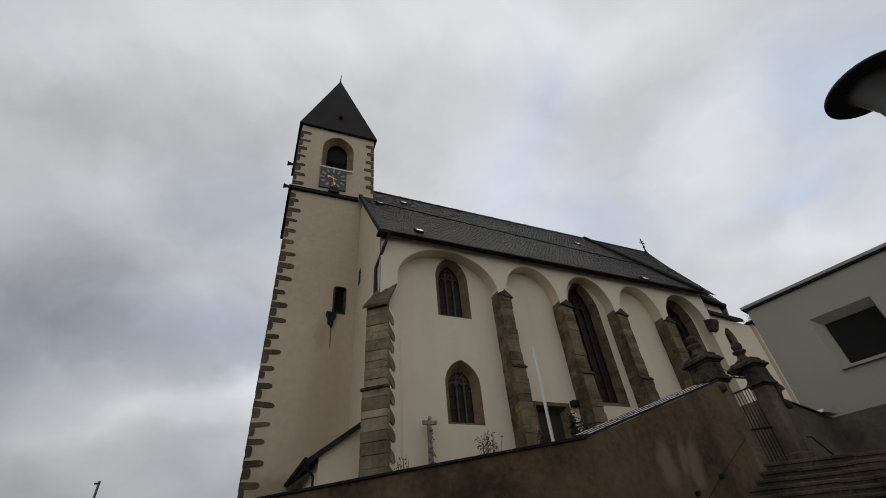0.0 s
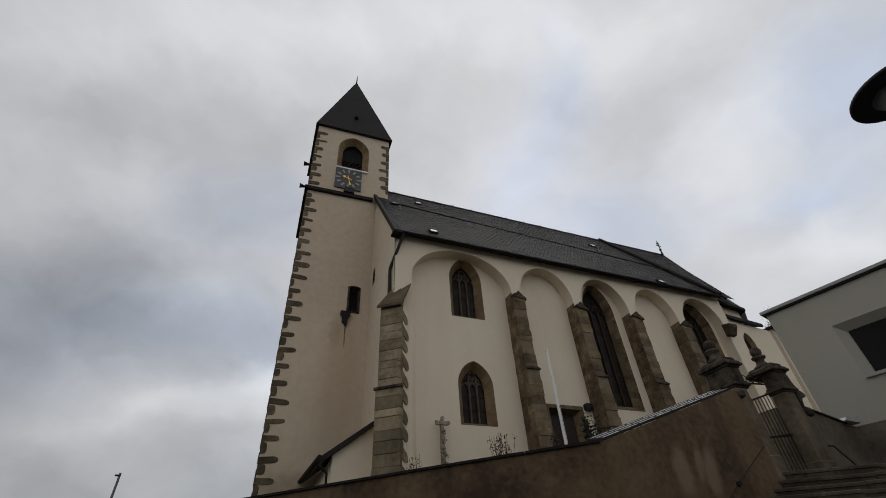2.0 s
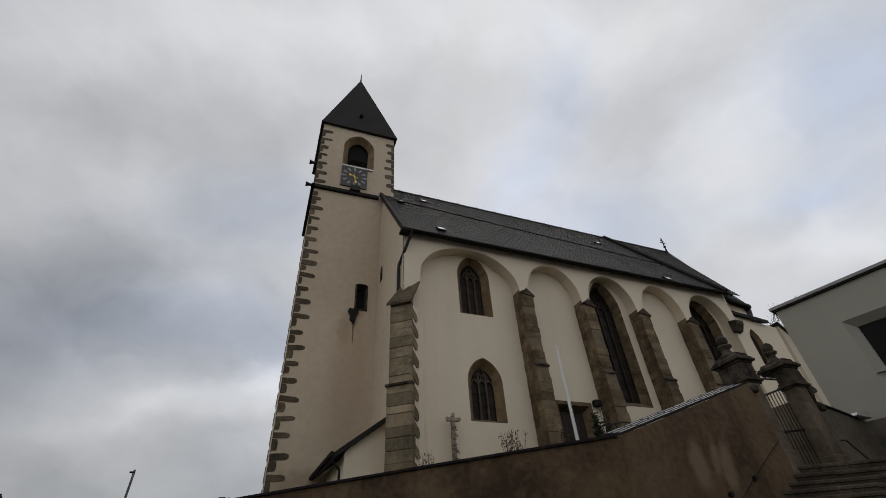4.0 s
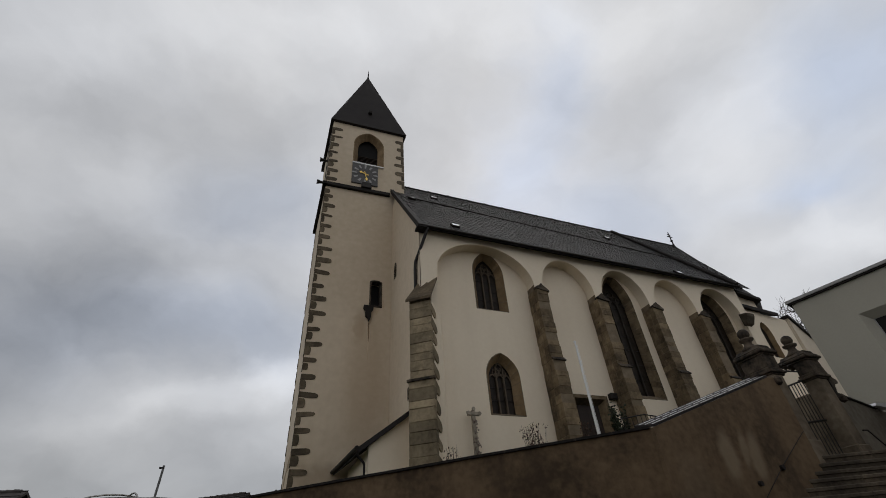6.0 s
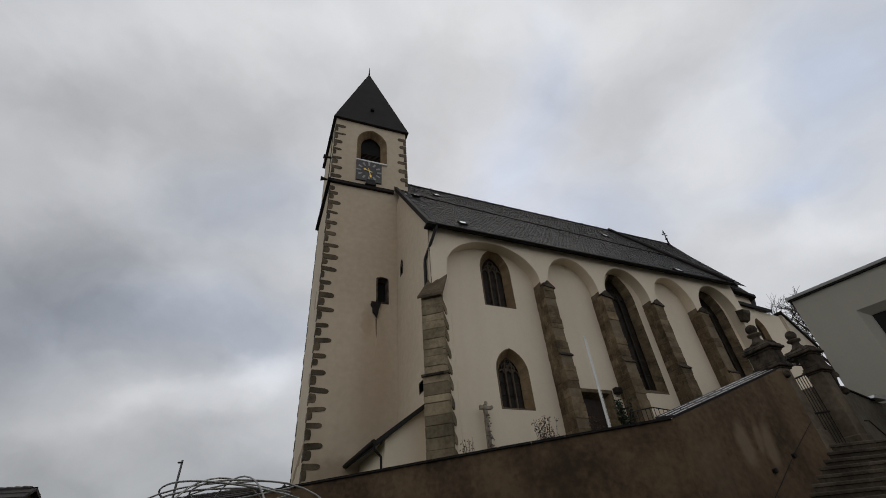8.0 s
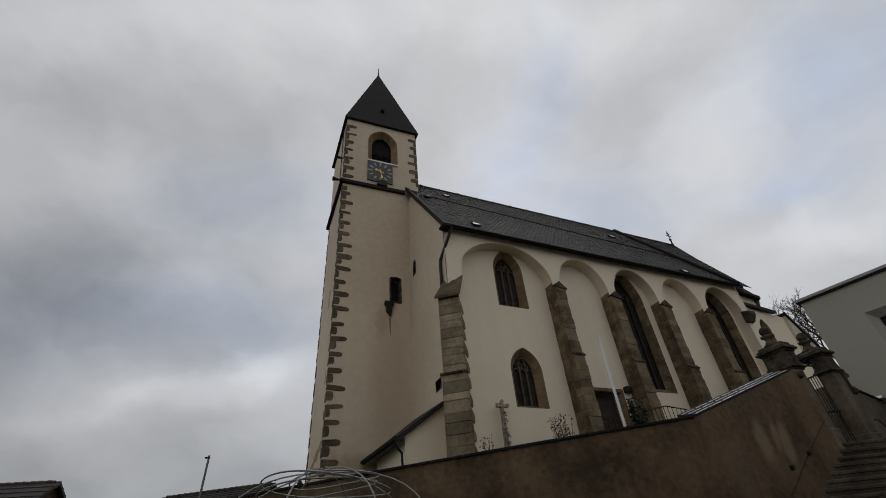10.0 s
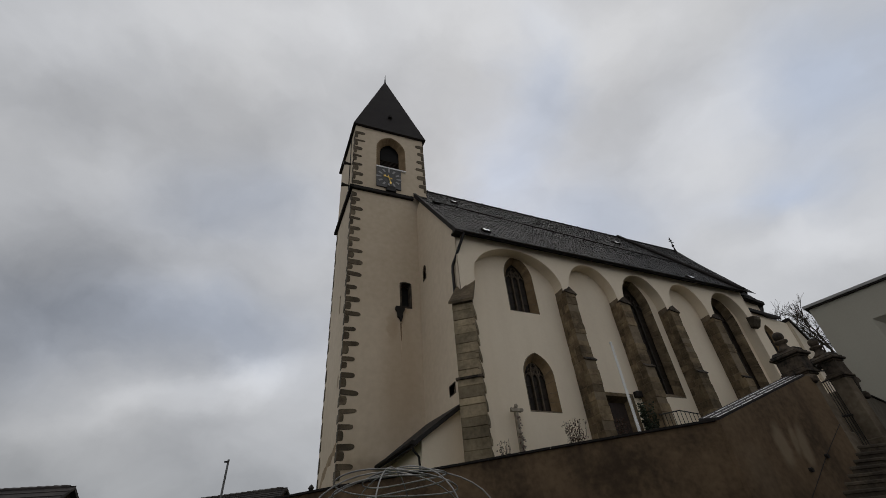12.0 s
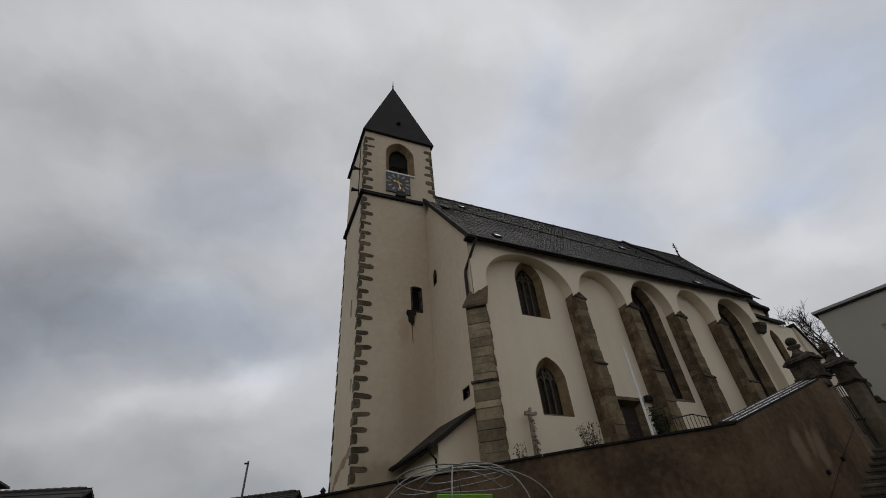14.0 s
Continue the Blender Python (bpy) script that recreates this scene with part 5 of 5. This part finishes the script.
shrub(8.65, 14.95, 3.05, 5.95, 0.60, 26, 26, LEAF_RED, 0.085, "half-bare rose bush with reddish leaves")
shrub(10.9, 14.7, 3.05, 6.15, 0.32, 18, 30, LEAF_RED, 0.085, "thin leafy bush beside the church door")
shrub(12.95, 15.15, 3.05, 7.0, 0.40, 20, 90, LEAF_GREEN, 0.13, "dark evergreen bush beside the buttress")
shrub(5.35, 14.9, 3.05, 5.15, 0.28, 8, 14, LEAF_RED, 0.08, "low half-bare bush at the buttress foot")

railing = thing("railing", (11.7, 12.5, 3.05), "low dark iron railing on the churchyard path", "railing")
for name, pts in (("top_rail", [(10.6, 12.5, 5.50), (11.7, 12.5, 5.72), (12.7, 12.5, 5.64)]), ("bottom_rail", [(10.6, 12.5, 4.85), (12.7, 12.5, 4.95)])):
    bm = bmesh.new()
    tube(bm, pts, 0.022, 6)
    part(name, bm, IRON, railing)
for k in range(10):
    x = 10.7 + k * 0.21
    bm = bmesh.new()
    tube(bm, [(x, 12.5, 3.05), (x, 12.5, 5.52 + 0.2 * min(1, (x - 10.6)) - 0.08 * max(0, x - 11.7))], 0.012, 5)
    part("bar", bm, IRON, railing)

# ---- street lamp ----
LAMP_GREY = material("lamp_grey_paint", (0.10, 0.10, 0.10), (0.15, 0.15, 0.15), 0.45, 3, 20, 0.5, 0.05)
LAMP_DARK = material("lamp_dark_shade", (0.014, 0.012, 0.013), (0.022, 0.019, 0.020), 0.6, 3, 20, 0.5, 0.05)
lx, ly, lz = 4.47, 0.50, 4.19
lamp = thing("street_lamp", (lx, ly, -0.35), "street lamp with a dark disc shade on a grey post", "street lamp")
bm = bmesh.new()
lathe(bm, [(0.29, 0.0), (0.300, 0.012), (0.295, 0.03), (0.2, 0.075), (0.06, 0.11), (0.01, 0.12)], (lx, ly, lz), 48)
part("shade", bm, LAMP_DARK, lamp, "", True)
bm = bmesh.new()
lathe(bm, [(0.055, -1.0), (0.06, -0.5), (0.085, -0.22), (0.14, -0.06), (0.17, -0.004)], (lx, ly, lz), 32)
part("neck", bm, LAMP_GREY, lamp, "flared grey lamp neck", True)
bm = bmesh.new()
tube(bm, [(lx, ly, -0.36), (lx, ly, 1.0), (lx, ly, 3.2)], [0.07, 0.06, 0.055], 16)
part("post", bm, LAMP_GREY, lamp)

# ---- wire garden frame ----
WIRE = material("galvanised_wire", (0.22, 0.215, 0.205), (0.36, 0.35, 0.335), 0.5, 6, 40, 0.6, 0.1, metal=0.4)
LIME = material("lime_green_sheet", (0.16, 0.42, 0.02), (0.22, 0.50, 0.04), 0.6, 3, 20, 0.5, 0.05)
dx, dy, zt = -1.64, 5.5, 2.25
dome = thing("wire_arbour", (dx, dy, -0.35), "domed garden arbour of bent grey wire rods", "arbour")
ar = random.Random(5)
for k in range(4):
    a = math.pi * k / 4 + 0.3
    lean, high = ar.uniform(-0.10, 0.10), ar.uniform(0.66, 0.76)
    pts = [(-1.08, -0.35), (-1.08, 1.4)] + [(-1.08 * math.cos(b) + lean * math.sin(b), 1.4 + high * math.sin(b) ** 0.8) for b in [math.pi * i / 20 for i in range(1, 20)]] + [(1.08, 1.4), (1.08, -0.35)]
    bm = bmesh.new()
    tube(bm, [(dx + u * math.cos(a), dy + u * math.sin(a), w + 0.01 * k) for u, w in pts], 0.0075, 6)
    part("rib", bm, WIRE, dome)
for r, z, ox, oy, tip in ((0.60, 1.99, -0.06, 0.0, 0.05), (0.68, 2.02, 0.05, 0.1, -0.06), (0.46, 2.07, 0.10, -0.05, 0.03), (1.09, 1.42, 0, 0, 0.02)):
    bm = bmesh.new()
    tube(bm, [(dx + ox + r * math.cos(b) * (1 + 0.03 * math.sin(3 * b)), dy + oy + r * math.sin(b), z + tip * math.cos(b) + 0.02 * math.sin(2 * b)) for b in [2 * math.pi * i / 40 for i in range(41)]], 0.008, 6)
    part("hoop", bm, WIRE, dome)
bm = bmesh.new()
box(bm, -1.90, -1.22, 5.45, 5.49, -0.35, 1.865, bevel=0.01)
tagged(part("panel", bm, LIME), "lime-green upright sheet under the wire arbour", "panel")

# ---- houses and lamps beyond ----
TILE = material("dark_roof_tile", (0.028, 0.024, 0.023), (0.055, 0.046, 0.042), 0.8, 1, 18, 0.7, 0.5, vary=0.25)
RED = material("red_brown_boarding", (0.12, 0.035, 0.022), (0.18, 0.06, 0.04), 0.8, 2, 16, 0.6, 0.4)
BROWN = material("brown_boarding", (0.06, 0.04, 0.028), (0.10, 0.07, 0.05), 0.8, 2, 16, 0.6, 0.4)


def far_house(a, b, half, drop, label, chimney=None, boards=None):
    """a, b: the two ends of the ridge; half: half the house's width; drop: from ridge to eaves."""
    a, b = Vector(a), Vector(b)
    d = (b - a).normalized()
    nrm = Vector((-d.y, d.x, 0)).normalized()
    ob = thing("house", (a.x, a.y, -0.35), label, "house", "houses beyond the wall")
    for sgn in (-1, 1):
        bm = bmesh.new()
        e = nrm * sgn * half - Vector((0, 0, drop))
        slab(bm, [a - d * 0.25, b + d * 0.25, b + d * 0.25 + e, a - d * 0.25 + e], 0.12)
        part("roof_side", bm, TILE, ob)
        for q in range(10):
            t0 = q / 10
            bm = bmesh.new()
            p0, p1 = a + e * t0 - d * 0.25, b + e * t0 + d * 0.25
            up = Vector((0, 0, 0.05))
            tube(bm, [p0 + up * 0.3, p1 + up * 0.3], 0.025, 4)
            part("tile_course", bm, TILE, ob)
    for k in range(int((b - a).length / 0.32)):
        p = a + d * (0.16 + k * 0.32)
        bm = bmesh.new()
        tube(bm, [p - d * 0.17 + Vector((0, 0, -0.01)), p + d * 0.17 + Vector((0, 0, 0.02))], 0.085, 6)
        part("ridge_tile", bm, TILE, ob)
    bm = bmesh.new()
    c = [nrm * half * 0.9, -nrm * half * 0.9]
    lo = [a + c[0], b + c[0], b + c[1], a + c[1]]
    low = [bm.verts.new((p.x, p.y, -0.36)) for p in lo]
    top = [bm.verts.new((p.x, p.y, a.z - drop * 0.92)) for p in lo]
    ra, rb_ = bm.verts.new(a - Vector((0, 0, 0.13))), bm.verts.new(b - Vector((0, 0, 0.13)))
    bm.faces.new((low[0], low[1], top[1], top[0]))
    bm.faces.new((low[2], low[3], top[3], top[2]))
    bm.faces.new((low[1], low[2], top[2], rb_, top[1]))
    bm.faces.new((low[3], low[0], top[0], ra, top[3]))
    part("wall", bm, boards or BROWN, ob)
    if chimney:
        x, y, z, w, h = chimney
        bm = bmesh.new()
        box(bm, x - w, x + w, y - w, y + w, z - 1.5, z + h, bevel=0.02)
        part("chimney", bm, TILE, ob)
        bm = bmesh.new()
        box(bm, x - w * 1.5, x + w * 1.5, y - w * 1.5, y + w * 1.5, z + h + 0.002, z + h + 0.1, bevel=0.02)
        part("chimney_cap", bm, TILE, ob)


far_house((-9.85, 26.0, 5.53), (-17.4, 28.3, 5.53), 3.2, 2.2, "dark tiled house roof with brown gable", (-13.8, 27.3, 5.5, 0.45, 0.35))
far_house((-1.05, 26.3, 5.48), (-5.9, 29.5, 5.39), 1.5, 1.1, "small dark tiled roof with a red-brown gable", None, RED)

far_lamp = thing("street_lamp", (-3.65, 18.78, -0.35), "slim grey lamp post with a short arm", "street lamp")
bm = bmesh.new()
tube(bm, [(-3.65, 18.78, -0.36), (-3.65, 18.78, 5.14)], [0.05, 0.036], 8)
part("post", bm, LAMP_GREY, far_lamp)
bm = bmesh.new()
box(bm, -3.78, -3.62, 18.74, 18.82, 5.04, 5.09, bevel=0.01)
part("head", bm, LAMP_DARK, far_lamp)
lantern = thing("street_lantern", (0.35, 26.4, -0.35), "small dark lantern on a post behind the tower", "street lamp")
bm = bmesh.new()
tube(bm, [(0.35, 26.4, -0.36), (0.35, 26.4, 5.2)], 0.05, 8)
part("post", bm, IRON, lantern)
bm = bmesh.new()
lathe(bm, [(0.07, 0), (0.13, 0.3), (0.16, 0.32), (0.10, 0.42), (0.02, 0.5)], (0.35, 26.4, 5.18), 8)
part("head", bm, IRON, lantern)

# ---- bare tree behind the churchyard ----
tree = thing("bare_tree", (42.0, 20.3, 3.05), "tall leafless tree behind the church annexe", "tree")
tr = random.Random(11)
bm_trunk, bm_twig = bmesh.new(), bmesh.new()
tube(bm_trunk, [(42.0, 20.3, 3.0), (42.1, 20.3, 7), (41.9, 20.2, 12)], [0.34, 0.27, 0.2], 10)


def grow(p, d, length, r, depth):
    q = p + d * length * 0.5 + Vector((tr.gauss(0, 0.06), tr.gauss(0, 0.06), tr.gauss(0, 0.04))) * length
    e = q + (d + Vector((tr.gauss(0, 0.12), tr.gauss(0, 0.12), 0.05))).normalized() * length * 0.5
    tube(bm_trunk if depth > 3 else bm_twig, [p, q, e], [r, r * 0.85, r * 0.68], 6 if depth > 3 else 3, depth > 3)
    if depth == 0:
        return
    for k in range(3 if depth > 1 else 4):
        nd = (d + Vector((tr.gauss(0, 0.55), tr.gauss(0, 0.55), tr.gauss(0.12, 0.38)))).normalized()
        grow(e if k < 2 else q, nd, length * tr.uniform(0.62, 0.82), r * 0.62, depth - 1)


for k in range(5):
    a = 1.257 * k
    grow(Vector((41.9, 20.2, 12.0)), Vector((0.6 * math.cos(a), 0.6 * math.sin(a), 1.0)).normalized(), 2.7, 0.14, 5)
part("trunk", bm_trunk, TWIG, tree)
tagged(part("crown", bm_twig, TWIG, tree), kind="stuff")
